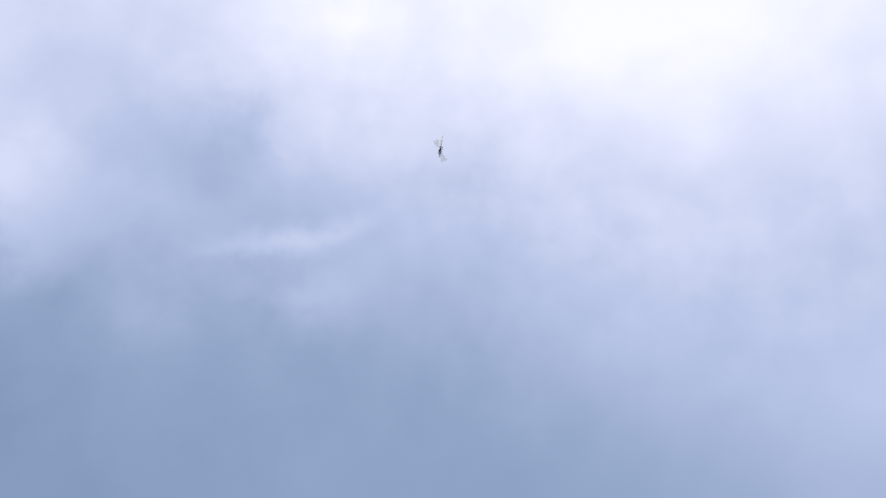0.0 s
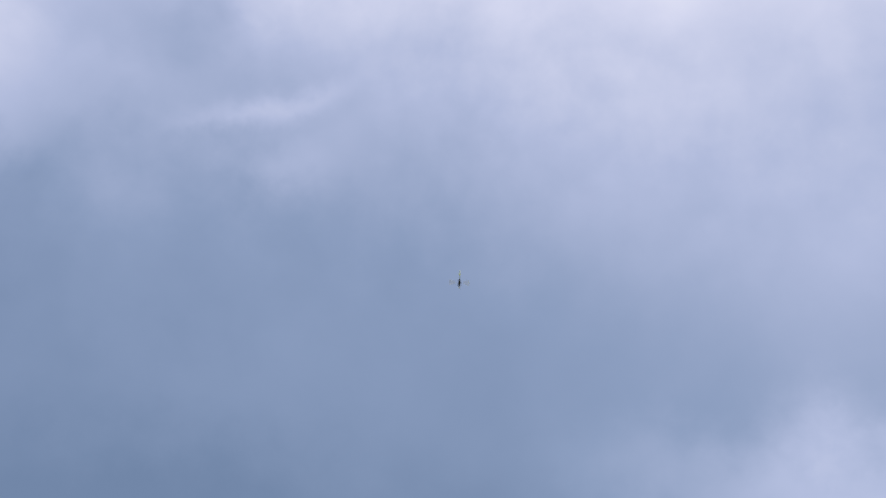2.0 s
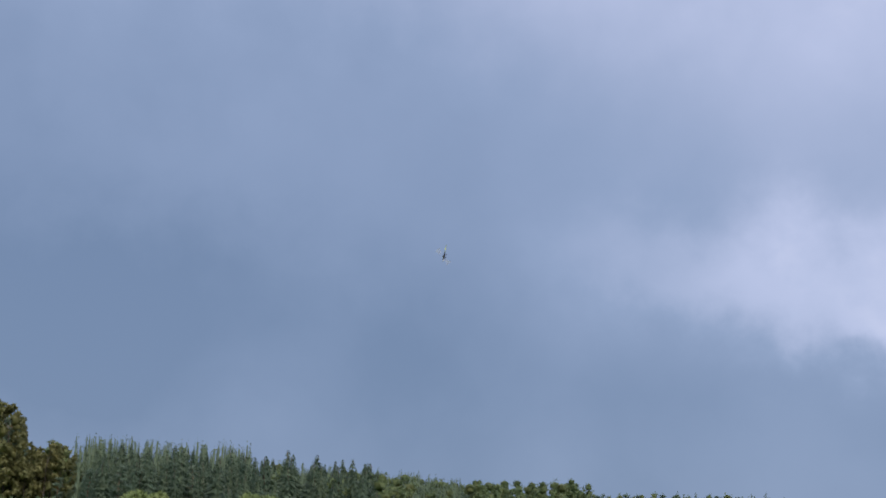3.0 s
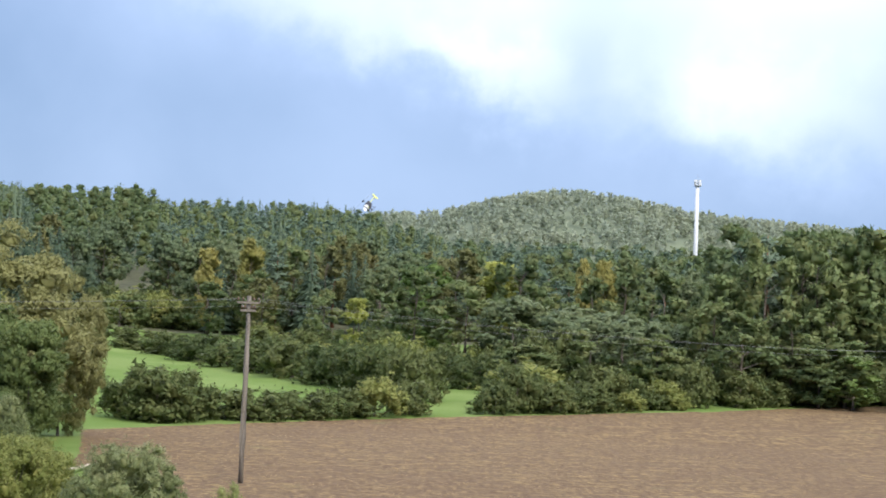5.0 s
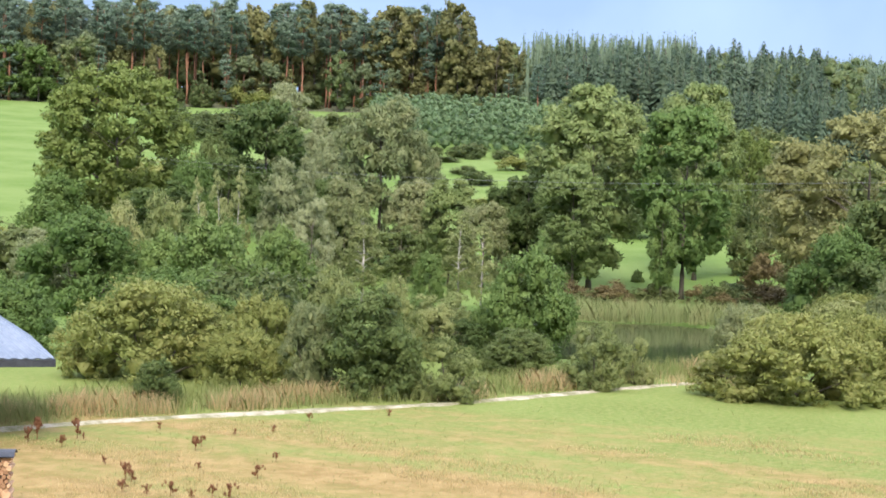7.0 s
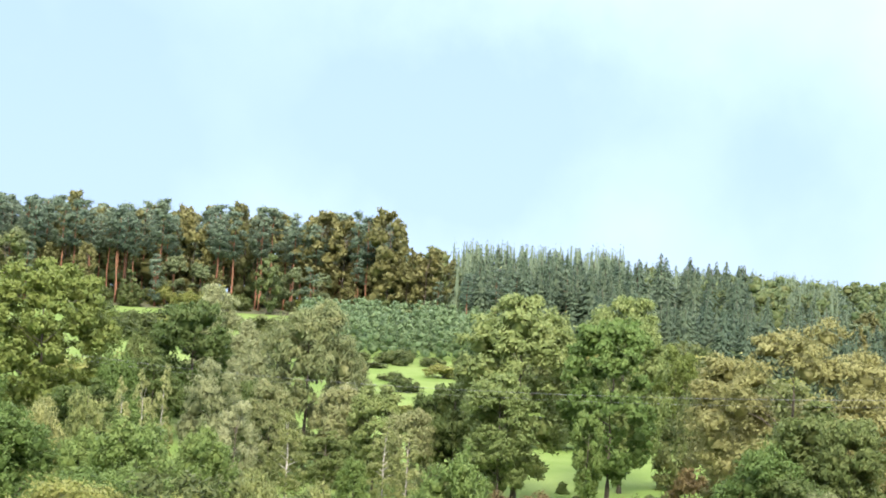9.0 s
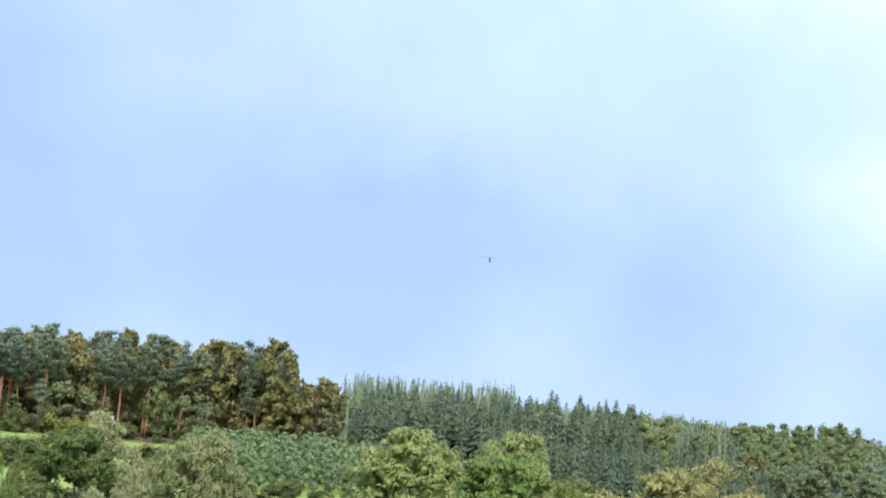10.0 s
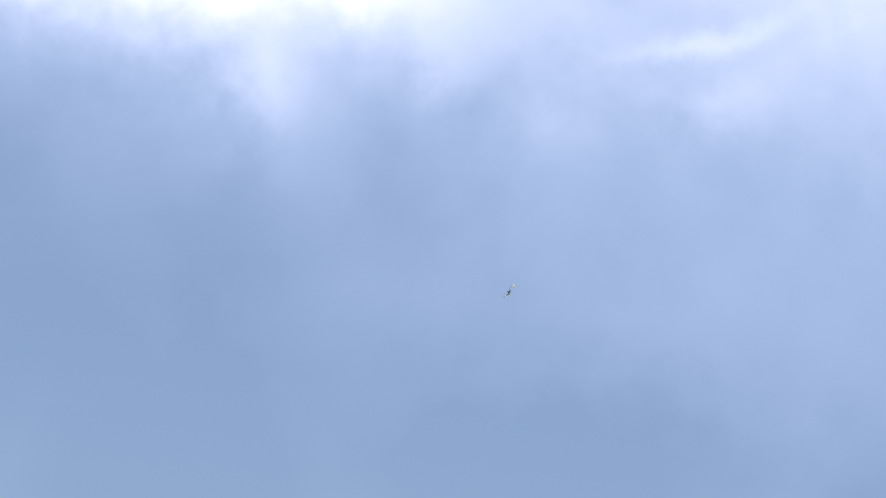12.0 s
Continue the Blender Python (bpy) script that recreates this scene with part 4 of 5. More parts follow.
# pine wood with bare trunks on the left slope, spruces beside it, mixed wood on the right
wood(1, ["pine", "pine", "pine", "pine", "pine", "forust", "pine"], -47, -28.3, 394, 432, 150, 20.5, 26, 2.9)
wood(2, ["fo", "forust", "bushypine", "fogrey", "forust"], -46, -26.0, 386, 396, 26, 8, 14, 5)
wood(8, ["fo", "fogrey", "fresh", "bushypine"], -46, -40.5, 384, 398, 16, 11, 16, 4)
wood(9, ["forust", "fo", "pine", "forust"], -29.5, -26.6, 390, 420, 20, 14, 18, 3.6)
wood(10, ["pine"], -27.0, -22, 318, 340, 8, 12, 16, 4)
wood(3, ["spruce"], -25.6, -16, 325, 372, 96, 13.5, 19, 3.0)
wood(4, ["spruce"], -21.5, -11, 258, 300, 60, 10.5, 14.5, 3.0)
wood(5, ["fo", "spruce", "bushypine", "fogrey", "spruce", "forust"], -13, 3, 265, 330, 62, 11, 14.5, 4.5)
wood(6, ["fo", "bushypine", "fogrey", "bushypine", "fo"], 3, 17, 195, 290, 62, 10.5, 14.5, 4.5)
wood(7, ["fo", "bushypine", "fogrey", "fo"], 10, 18, 172, 205, 26, 15, 18, 4.2)


def thicket(seed, kinds, a0, a1, d0, d1, count, h0, h1, w0, w1):
    """Undergrowth between larger trees."""
    rng = random.Random(seed)
    for _ in range(count):
        x, y = polar(rng.uniform(a0, a1), rng.uniform(d0, d1))
        place(rng.choice(kinds), x, y, rng.uniform(h0, h1), rng.uniform(w0, w1), rng.uniform(0, 360))


thicket(11, ["hedgebush", "hedgebush", "hedgebushy"], -44, -35, 104, 118, 10, 2.4, 3.8, 5, 7)
thicket(12, ["hedgebush"], -26.5, -24.2, 112, 116, 3, 1.6, 2.6, 3, 5)
thicket(13, ["hedgebush", "hedgebush", "hedgebushy"], -40.5, -34.8, 165, 190, 10, 2.4, 3.6, 6, 9)
thicket(14, ["hedgebush"], -35.5, -32.5, 150, 165, 4, 3.0, 4.5, 5, 7)
thicket(15, ["hedgebush", "hedgebush", "hedgebushy"], -38.5, -31, 265, 300, 9, 3.5, 5.0, 8, 12)
thicket(16, ["hedgebush"], -30, -25.6, 244, 251, 9, 1.5, 2.4, 4, 6)
thicket(17, ["hedgebush", "hedgebushy"], -29.5, -25.6, 168, 174, 4, 0.8, 1.6, 4, 6)
thicket(18, ["hedgebush", "hedgebush", "hedgebushy"], -25, -12, 168, 230, 26, 5, 7, 8, 11)
thicket(19, ["hedgebush"], -22, -15.5, 152, 160, 9, 2.2, 3.2, 4, 5.5)
thicket(21, ["hedgebush", "hedgebushy"], -6.4, -1, 200, 236, 16, 2.4, 4.0, 5, 7)
thicket(30, ["hedgebush", "hedgebushy", "hedgebush"], -11, -5.5, 263, 285, 22, 3.5, 6, 7, 10)
thicket(22, ["hedgebush", "hedgebush", "hedgebushy"], -2.5, 8, 164, 190, 28, 3.0, 5.2, 5, 7.5)
thicket(23, ["hedgebush", "hedgebush", "hedgebushy"], 7.5, 17, 160, 172, 20, 2.8, 4.8, 4.5, 6.5)
thicket(24, ["roundbush", "hedgebush", "roundbush"], -44, -33, 64, 78, 10, 2.0, 3.2, 4, 6)
thicket(28, ["hedgebush", "redbush", "redbush"], -25.5, -16.5, 101, 107, 16, 0.9, 1.6, 2.2, 3.4)
thicket(29, ["hedgebush", "hedgebushy"], -46, -26, 384, 392, 16, 3, 6, 6, 10)
thicket(31, ["fogrey", "fo", "hedgebush", "fo"], 3, 17, 158, 172, 24, 4, 8, 5, 7)
thicket(27, ["palebush", "olivebush"], -16, -11, 64, 82, 7, 1.6, 2.4, 3.5, 5)


def far_wood(name, label, mat, seed, a0, a1, d0, d1, count, h0, h1, kind, per, leaf, low=0.5):
    """Woods too far off to count, as one mesh of many small crowns: pointed, flat-layered or rounded."""
    rng = np.random.default_rng(seed)
    pieces = []
    a = np.radians(rng.uniform(a0, a1, count))
    d = np.sqrt(rng.uniform(d0 ** 2, d1 ** 2, count))
    X, Y = d * np.sin(a), d * np.cos(a)
    Z = terrain(X, Y)
    for x, y, z, h in zip(X, Y, Z, rng.uniform(h0, h1, count)):
        if kind == "pointed":
            pieces += cone(rng, x, y, z, h, h * rng.uniform(0.38, 0.5), per, leaf, 0.1, 9)
            continue
        n = 7
        wide = 0.075 if kind == "layered" else 0.105
        rise = np.linspace(low, 0.92, n)
        c = np.stack([x + rng.normal(size=n) * h * wide * (1.25 - rise), y + rng.normal(size=n) * h * wide * (1.25 - rise), z + h * rise], 1)
        k = h * rng.uniform(0.07, 0.12, n) * (1.35 - 0.6 * rise) * (1.0 if kind == "layered" else 1.35)
        r = np.stack([k, k, k * (0.6 if kind == "layered" else 0.9)], 1)
        pieces.append(leaf_mesh(rng, c, r, per // n, leaf, 0.5, 0.35, (0.3, 1.2)))
        pieces.append(cores(rng, c[::2], r[::2], 0.7))
    tagged(new(name, crown_mesh(name, mat, pieces)), label, "forest", kind="stuff")


far_wood("pine_forest", "pine wood closing the left slope", M_PINE, 81, -50, -28.5, 425, 470, 300, 20, 25, "layered", 150, 0.45, 0.45)
far_wood("beech_forest", "turning beeches among the pines", M_RUST, 88, -50, -28.5, 412, 465, 100, 17, 23.5, "rounded", 190, 0.45, 0.35)
far_wood("forest_undergrowth", "young trees under the pine wood", M_MIXED, 87, -50, -25, 408, 470, 320, 7, 15, "rounded", 110, 0.6, 0.15)
far_wood("spruce_forest", "dense dark spruce forest on the slope", M_SPRUCE, 82, -26.4, -20.5, 372, 470, 290, 15, 21, "pointed", 190, 0.42, 0.12)
far_wood("spruce_forest", "dense dark spruces thinning along the slope", M_SPRUCE, 94, -21, -13.5, 372, 470, 280, 12.5, 17, "pointed", 190, 0.42, 0.12)
far_wood("spruce_forest", "dark spruces standing among the mixed woods", M_SPRUCE, 89, -20, 3, 335, 575, 320, 10.5, 13.8, "pointed", 150, 0.45, 0.12)
far_wood("pine_forest", "blue-green pines covering the ridge", M_PINE, 92, -14, 3, 330, 575, 420, 9, 12.2, "layered", 120, 0.48)
far_wood("mixed_forest", "mixed autumn forest climbing the ridge", M_MIXED, 83, -20, -9, 330, 575, 220, 12.5, 16, "rounded", 150, 0.48)
far_wood("mixed_forest", "mixed autumn forest climbing the ridge", M_MIXED, 90, -9.5, 2, 330, 575, 220, 9, 12, "rounded", 150, 0.48)
far_wood("mixed_forest", "mixed autumn forest behind the field", M_MIXED, 84, 1, 24, 290, 560, 260, 11.5, 14.5, "rounded", 150, 0.48)
far_wood("pine_forest", "green pines rising behind the field", M_PINE, 93, 1, 24, 285, 560, 420, 11.5, 15, "layered", 130, 0.46)
far_wood("young_pines", "young blue-green pines below the tall wood", M_YOUNG, 85, -31.5, -24.5, 262, 345, 300, 4.2, 7.0, "rounded", 130, 0.27, 0.15)
# the hill's paleness is haze put into its leaf colour
far_wood("hill_forest", "green forest in haze-paled colour covering a distant rounded hill", M_FARHAZE, 86, -6, 18, 1200, 1680, 3000, 10.5, 14, "rounded", 35, 1.7, 0.3)

# ---- built things ----
def build_mast():
    """A tall white lattice-topped radio mast behind the woods."""
    ob = thing("radio_mast", "tall white radio mast with antennas on top", "mast")
    x, y = polar(9.05, 420)
    tall = 46.4 - height(x, y)
    v, f = tube([(0, 0, 0), (0, 0, tall * 0.5), (0, 0, tall)], [0.62, 0.54, 0.44], 12)
    part("shaft", mesh_of("shaft", v, f, M_MASTW, True), ob)
    bm = bmesh.new()
    box(bm, -0.8, 0.8, -0.8, 0.8, tall, tall + 0.18, 0.03)
    part("platform", (bm, M_STEEL), ob)
    for k in range(6):
        a = k * math.pi / 3
        bm = bmesh.new()
        box(bm, -0.14, 0.14, -0.09, 0.09, tall + 0.2, tall + 1.6, 0.03, Matrix.Translation((math.cos(a) * 0.72, math.sin(a) * 0.72, 0)) @ Matrix.Rotation(a, 4, "Z"))
        part("antenna", (bm, M_MASTW), ob)
    v, f = tube([(0, 0, tall), (0, 0, tall + 2.8)], [0.06, 0.03], 6)
    part("rod", mesh_of("rod", v, f, M_STEEL), ob)
    ob.matrix_basis = pose(x, y, height(x, y))


POLE = (*polar(-5.88, 75.2), 0)
LEFT_END, RIGHT_END = (*polar(-39, 118), 8.2), (*polar(24, 118), 8.0)


def build_pole():
    """A wooden line pole with two crossarms and pin insulators."""
    ob = thing("utility_pole", "weathered wooden utility pole with crossarm and insulators", "utility pole")
    v, f = tube([(0, 0, -0.4), (0, 0, 2), (0.01, 0, 5), (0.0, 0, 8.25)], [0.15, 0.14, 0.12, 0.1], 12)
    part("post", mesh_of("post", v, f, M_POLE, True), ob)
    for z, half in ((7.95, 0.52), (7.6, 0.34)):
        bm = bmesh.new()
        box(bm, -half, half, -0.16, -0.09, z - 0.05, z + 0.05, 0.01)
        arm = part("crossarm", (bm, M_POLE), ob)
        for sx in (-half + 0.06, -half * 0.45, half * 0.45, half - 0.06):
            pieces = [tube([(sx, -0.125, z + 0.05), (sx, -0.125, z + 0.13)], [0.012, 0.012], 6),
                      tube([(sx, -0.125, z + 0.11), (sx, -0.125, z + 0.15), (sx, -0.125, z + 0.19), (sx, -0.125, z + 0.24)], [0.045, 0.05, 0.03, 0.035], 10)]
            v, f = joined(pieces)
            part("insulator", mesh_of("insulator", v, f, M_CERAMIC, True), arm)
    for s in (-1, 1):
        v, f = tube([(s * 0.3, -0.1, 7.9), (0, -0.09, 7.45)], [0.015, 0.015], 5)
        part("brace", mesh_of("brace", v, f, M_STEEL), ob)
    ob.matrix_basis = pose(*POLE)


def wire(a, b, sag, offs):
    line = []
    for i in range(25):
        u = i / 24
        line.append((a[0] + (b[0] - a[0]) * u + offs, a[1] + (b[1] - a[1]) * u, a[2] + (b[2] - a[2]) * u - sag * 4 * u * (1 - u)))
    v, f = tube(line, [0.0038] * 25, 5)
    tagged(new("power_line", mesh_of("power_line", v, f, M_WIRE, True)), "thin overhead power line strung from the wooden pole", "power line", "power lines")


def build_shed():
    """An open-fronted wooden shed with a ribbed sheet roof; its corner is seen."""
    ob = thing("shed", "wooden shed with ribbed grey-blue sheet roof", "shed")
    bm = bmesh.new()
    box(bm, -6.0, -2.0, 0.6, 5.4, 0, 0.18, 0.02)
    part("plinth", (bm, M_CONCRETE), ob)
    for i in range(20):
        bm = bmesh.new()
        x = -5.9 + i * 0.18
        box(bm, x, x + 0.172, 5.2, 5.23, 0.18, 2.15, 0.004)
        part("plank", (bm, M_PLANK), ob)
    for x in (-5.8, -4.1, -2.3):
        for y in (0.75, 5.0):
            bm = bmesh.new()
            box(bm, x, x + 0.16, y, y + 0.16, 0.18, 2.2, 0.01)
            part("post", (bm, M_PLANK), ob)
    for y in (0.7, 5.0):
        bm = bmesh.new()
        box(bm, -6.2, -0.35, y, y + 0.16, 2.2, 2.38, 0.01)
        part("beam", (bm, M_PLANK), ob)
    # hipped sheet roof: four sloping sides rising to a short ridge, folded with raised ribs
    e, top = 2.36, 4.15
    c = [Vector((0, 0, e)), Vector((-6.8, 0, e)), Vector((-6.8, 6.2, e)), Vector((0, 6.2, e))]
    r0, r1 = Vector((-2.6, 3.1, top)), Vector((-4.2, 3.1, top))
    sides = [(c[0], c[1], r1, r0), (c[1], c[2], r1, r1), (c[2], c[3], r0, r1), (c[3], c[0], r0, r0)]
    for p0, p1, q1, q0 in sides:
        nrm = (p1 - p0).cross(q0 - p0).normalized()
        if nrm.z < 0:
            nrm = -nrm
        n, vs, fs = 96, [], []
        for j in range(5):
            t = j / 4
            for i in range(n + 1):
                u = i / n
                lift = nrm * (0.035 if i % 4 in (1, 2) else 0.0)
                vs.append((p0.lerp(p1, u)).lerp(q0.lerp(q1, u), t) + lift)
        for j in range(4):
            for i in range(n):
                k = j * (n + 1) + i
                fs.append((k, k + 1, k + n + 2, k + n + 1))
        m = len(vs)
        vs += [v - nrm * 0.05 for v in vs]
        fs += [tuple(m + i for i in reversed(q)) for q in fs]
        for i in range(n):
            fs.append((i, i + m, i + 1 + m, i + 1))
        part("roof_sheet", mesh_of("roof_sheet", vs, fs, M_ROOF), ob)
    for x0, x1, y0, y1 in ((-6.85, 0.05, -0.06, -0.02), (0.01, 0.05, -0.02, 6.2), (-6.85, 0.05, 6.2, 6.24)):
        bm = bmesh.new()
        box(bm, x0, x1, y0, y1, e - 0.2, e - 0.02, 0.005)
        part("fascia", (bm, M_TARP), ob)
    x, y = polar(-41.72, 43.2)
    ob.matrix_basis = pose(x, y, height(x, y) - 0.15, 0, 0, 48)


def build_woodpile():
    """Split logs stacked on a slab under a dark cover."""
    rng = random.Random(9)
    x, y = polar(-42.95, 35.0)
    z = height(x, y)
    slab = thing("paving_slab", "pale concrete slab under a wood pile", "slab")
    bm = bmesh.new()
    box(bm, -3.2, 0.55, -0.5, 0.7, 0.0, 0.12, 0.02)
    part("slab", (bm, M_CONCRETE), slab)
    slab.matrix_basis = pose(x, y, z - 0.02, 0, 0, 36)
    ob = thing("wood_pile", "stacked reddish firewood logs under a dark cover", "wood pile")
    meshes = []
    for k in range(5):
        r = 0.042 + 0.008 * k
        n = 7 + k % 3
        ring = [r * rng.uniform(0.78, 1.1) for _ in range(n)]
        vs = [(ring[i] * math.cos(2 * math.pi * i / n), yy, ring[i] * math.sin(2 * math.pi * i / n)) for yy in (-0.26, 0.26) for i in range(n)]
        fs = [tuple(range(n)), tuple(range(2 * n - 1, n - 1, -1))] + [(i, i + n, (i + 1) % n + n, (i + 1) % n) for i in range(n)]
        meshes.append(mesh_of("log", vs, fs, M_LOG))
    for j in range(11):
        for i in range(26):
            lx = -0.05 - i * 0.105 - (j % 2) * 0.052
            log = part("log", meshes[rng.randrange(5)], ob)
            log.matrix_basis = pose(lx, rng.uniform(-0.03, 0.03), 0.15 + j * 0.088, 0, rng.uniform(0, 360), rng.uniform(-2, 2))
    vs, fs = [], []
    n = 9
    for i in range(2):
        for k in range(n):
            u = k / (n - 1)
            vs.append((0.05 - 2.9 * i, -0.34 + 0.68 * u, 1.1 + 0.1 * math.sin(math.pi * u)))
    fs = [(k, k + 1, n + k + 1, n + k) for k in range(n - 1)]
    m = len(vs)
    vs += [(a, b, c - 0.02) for a, b, c in vs]
    fs += [tuple(m + i for i in reversed(q)) for q in fs] + [(k, m + k, m + k + 1, k + 1) for k in range(n - 1)]
    part("cover", mesh_of("cover", vs, fs, M_TARP), ob, "dark sheet cover")
    ob.matrix_basis = pose(x, y, z + 0.1 - 0.05, 0, 0, 36)


build_mast()
build_pole()
top = Vector((POLE[0], POLE[1], 8.12))
for off, dz in ((-0.45, 0.0), (0.45, 0.02), (0.2, -0.3)):
    wire(top + Vector((0, 0, dz)), Vector(LEFT_END) + Vector((0, 0, dz)), 1.0, off)
    wire(top + Vector((0, 0, dz)), Vector(RIGHT_END) + Vector((0, 0, dz)), 1.1, off)
build_shed()
build_woodpile()


# ---- grass, reeds and stones ----
def blades(name, label, mat, spots, seed, h0, h1, wide, per, spread, category="grass"):
    """Tufts of narrow tapering blades, joined as one mesh."""
    rng = np.random.default_rng(seed)
    spots = np.array(spots)
    n = len(spots) * per
    base = np.repeat(spots, per, 0) + np.concatenate([rng.normal(size=(n, 2)) * spread, np.zeros((n, 1))], 1)
    h = rng.uniform(h0, h1, n)
    lean = rng.normal(size=(n, 2)) * 0.28 * h[:, None]
    a = rng.uniform(0, math.pi, n)
    side = np.stack([np.cos(a), np.sin(a), np.zeros(n)], 1) * wide / 2
    tip = base + np.concatenate([lean, h[:, None]], 1)
    midp = base + np.concatenate([lean * 0.3, h[:, None] * 0.55], 1)
    verts = np.stack([base - side, base + side, midp + side * 0.8, tip, midp - side * 0.8], 1).reshape(-1, 3)
    faces = np.arange(n * 5).reshape(-1, 5)
    tagged(new(name, crown_mesh(name, mat, [(verts, faces, np.tile([[0.0, 0.0, 1.0]], (len(verts), 1)))])), label, category, kind="stuff")


def strewn(seed, count, a0, a1, d0, d1, keep=None):
    rng = random.Random(seed)
    out = []
    while len(out) < count:
        a, d = rng.uniform(a0, a1), rng.uniform(d0, d1)
        x, y = polar(a, d)
        if keep is None or keep(x, y, a, d):
            out.append((x, y, height(x, y) - 0.03))
    return out


def patchy(x, y, a, d):
    return noise.noise((x * 0.12, y * 0.3, 3.0)) > 0.05


def track(a):
    return float(np.interp(a, [-47, -43.3, -34, -28.3, -22.2, -17, -11.3], [44.8, 46.2, 49.9, 52.7, 58.9, 68, 81]))


blades("meadow_grass", "short green and straw meadow grass", M_TALL, strewn(1, 3500, -45, -6, 34, 54), 2, 0.04, 0.1, 0.012, 5, 0.2)
blades("dry_grass", "dry straw-coloured grass in strips", M_STRAW, strewn(2, 2600, -45, -8, 33, 48, patchy), 3, 0.05, 0.13, 0.012, 6, 0.25)
blades("dry_grass", "tall dry grass along the track", M_STRAW, strewn(3, 380, -44, -17, 44, 66, lambda x, y, a, d: 0.9 < d - track(a) < 3.2 and noise.noise((x * 0.35, y * 0.35, 1.0)) > 0.1), 4, 0.25, 0.75, 0.016, 16, 0.3)
blades("rough_grass", "rough tall grass between bushes", M_TALL, strewn(4, 1100, -44, -14, 46, 74, lambda x, y, a, d: 0.8 < d - track(a) < 6.0), 5, 0.2, 0.65, 0.016, 14, 0.3)
blades("reeds", "green and tan reeds on the far pond bank", M_REED, strewn(5, 300, -24.5, -17.5, 88, 95), 6, 0.5, 1.2, 0.025, 18, 0.35, "reeds")
blades("reeds", "tan reeds on the near pond bank", M_STRAW, strewn(6, 150, -27, -17, 60, 63.5), 7, 0.12, 0.4, 0.016, 14, 0.3, "reeds")
blades("field_stubble", "straw stubble left on the ploughed field", M_STRAW, strewn(7, 3200, -10.5, 15.5, 73, 120, lambda x, y, a, d: noise.noise((x * 0.03, y * 0.5, 9.0)) > 0.1), 8, 0.04, 0.1, 0.03, 4, 0.35)


def build_dock(seed):
    """A brown dock plant: stalk, side branches and clustered seed heads."""
    rng = np.random.default_rng(seed)
    c = np.stack([rng.normal(size=16) * 0.1, rng.normal(size=16) * 0.1, rng.uniform(0.25, 0.95, 16)], 1)
    r = np.tile([[0.05, 0.05, 0.13]], (16, 1))
    pieces = [tube([(0, 0, -0.05), (0.01, 0, 0.5), (0.0, 0.01, 0.98)], [0.014, 0.011, 0.006], 5)]
    for q in c[:7]:
        pieces.append(tube([(0, 0, q[2] * 0.55), tuple(q)], [0.008, 0.004], 4, False))
    ob = thing("dock_plant", "brown dried dock plant with seed heads", "plant", "dock plants in the meadow")
    v, f = joined(pieces)
    part("stalk", mesh_of("stalk", v, f, M_DOCK), ob)
    part("seed_head", crown_mesh("seed_head", M_DOCK, [leaf_mesh(rng, c, r, 60, 0.03, 0.6, 0, (0.2, 1.1))]), ob)
    return ob


docks = [build_dock(s) for s in (1, 2, 3)]
DOCK_SPOTS = [(-42.5, 44.0), (-42.2, 44.3), (-40.9, 44.6), (-40.7, 44.4), (-37.0, 42.5), (-36.8, 43.2), (-35.7, 45.2), (-39.3, 38.4), (-39.1, 38.0), (-40.0, 40.5), (-34.3, 41.0),
              (-34.9, 38.6), (-34.4, 45.8), (-33.2, 48.0), (-37.8, 36.4), (-37.1, 36.1), (-36.4, 36.3), (-35.8, 36.0), (-38.6, 36.6), (-39.4, 36.8), (-36.9, 39.6), (-30.5, 49.3), (-41.4, 43.1), (-38.2, 46.0)]
for i, (a, d) in enumerate(DOCK_SPOTS):
    x, y = polar(a, d)
    k = 0.42 + 0.3 * ((i * 37) % 10) / 10
    m = pose(x, y, height(x, y), 0, 0, i * 67) @ Matrix.Diagonal((k * 1.2, k * 1.2, k, 1))
    if i < 3:
        docks[i].matrix_basis = m
    else:
        copy_thing(docks[i % 3], m)


# ---- the model helicopter ----
M_CANOPY = two_tone("glossy white canopy", (0.75, 0.76, 0.77), (0.85, 0.85, 0.85), 6.0, 0.25, 0.0)
M_LIMEP = two_tone("lime-yellow paint", (0.56, 0.62, 0.16), (0.68, 0.72, 0.24), 8.0, 0.35, 0.0)
M_CARBON = two_tone("black carbon fibre", (0.012, 0.012, 0.014), (0.03, 0.03, 0.033), 30.0, 0.4, 0.0)


def blur_material():
    """Rotor blades turning too fast to see: pale and mostly clear."""
    m, gr, p, out = material("spinning blade")
    p.inputs["Base Color"].default_value = (0.55, 0.56, 0.57, 1)
    p.inputs["Roughness"].default_value = 0.5
    clear_ = gr.node("ShaderNodeBsdfTransparent")
    mixer = gr.node("ShaderNodeMixShader")
    mixer.inputs[0].default_value = 0.2
    m.node_tree.links.new(clear_.outputs[0], mixer.inputs[1])
    m.node_tree.links.new(p.outputs[0], mixer.inputs[2])
    m.node_tree.links.new(mixer.outputs[0], out.inputs[0])
    return m


M_BLUR = blur_material()


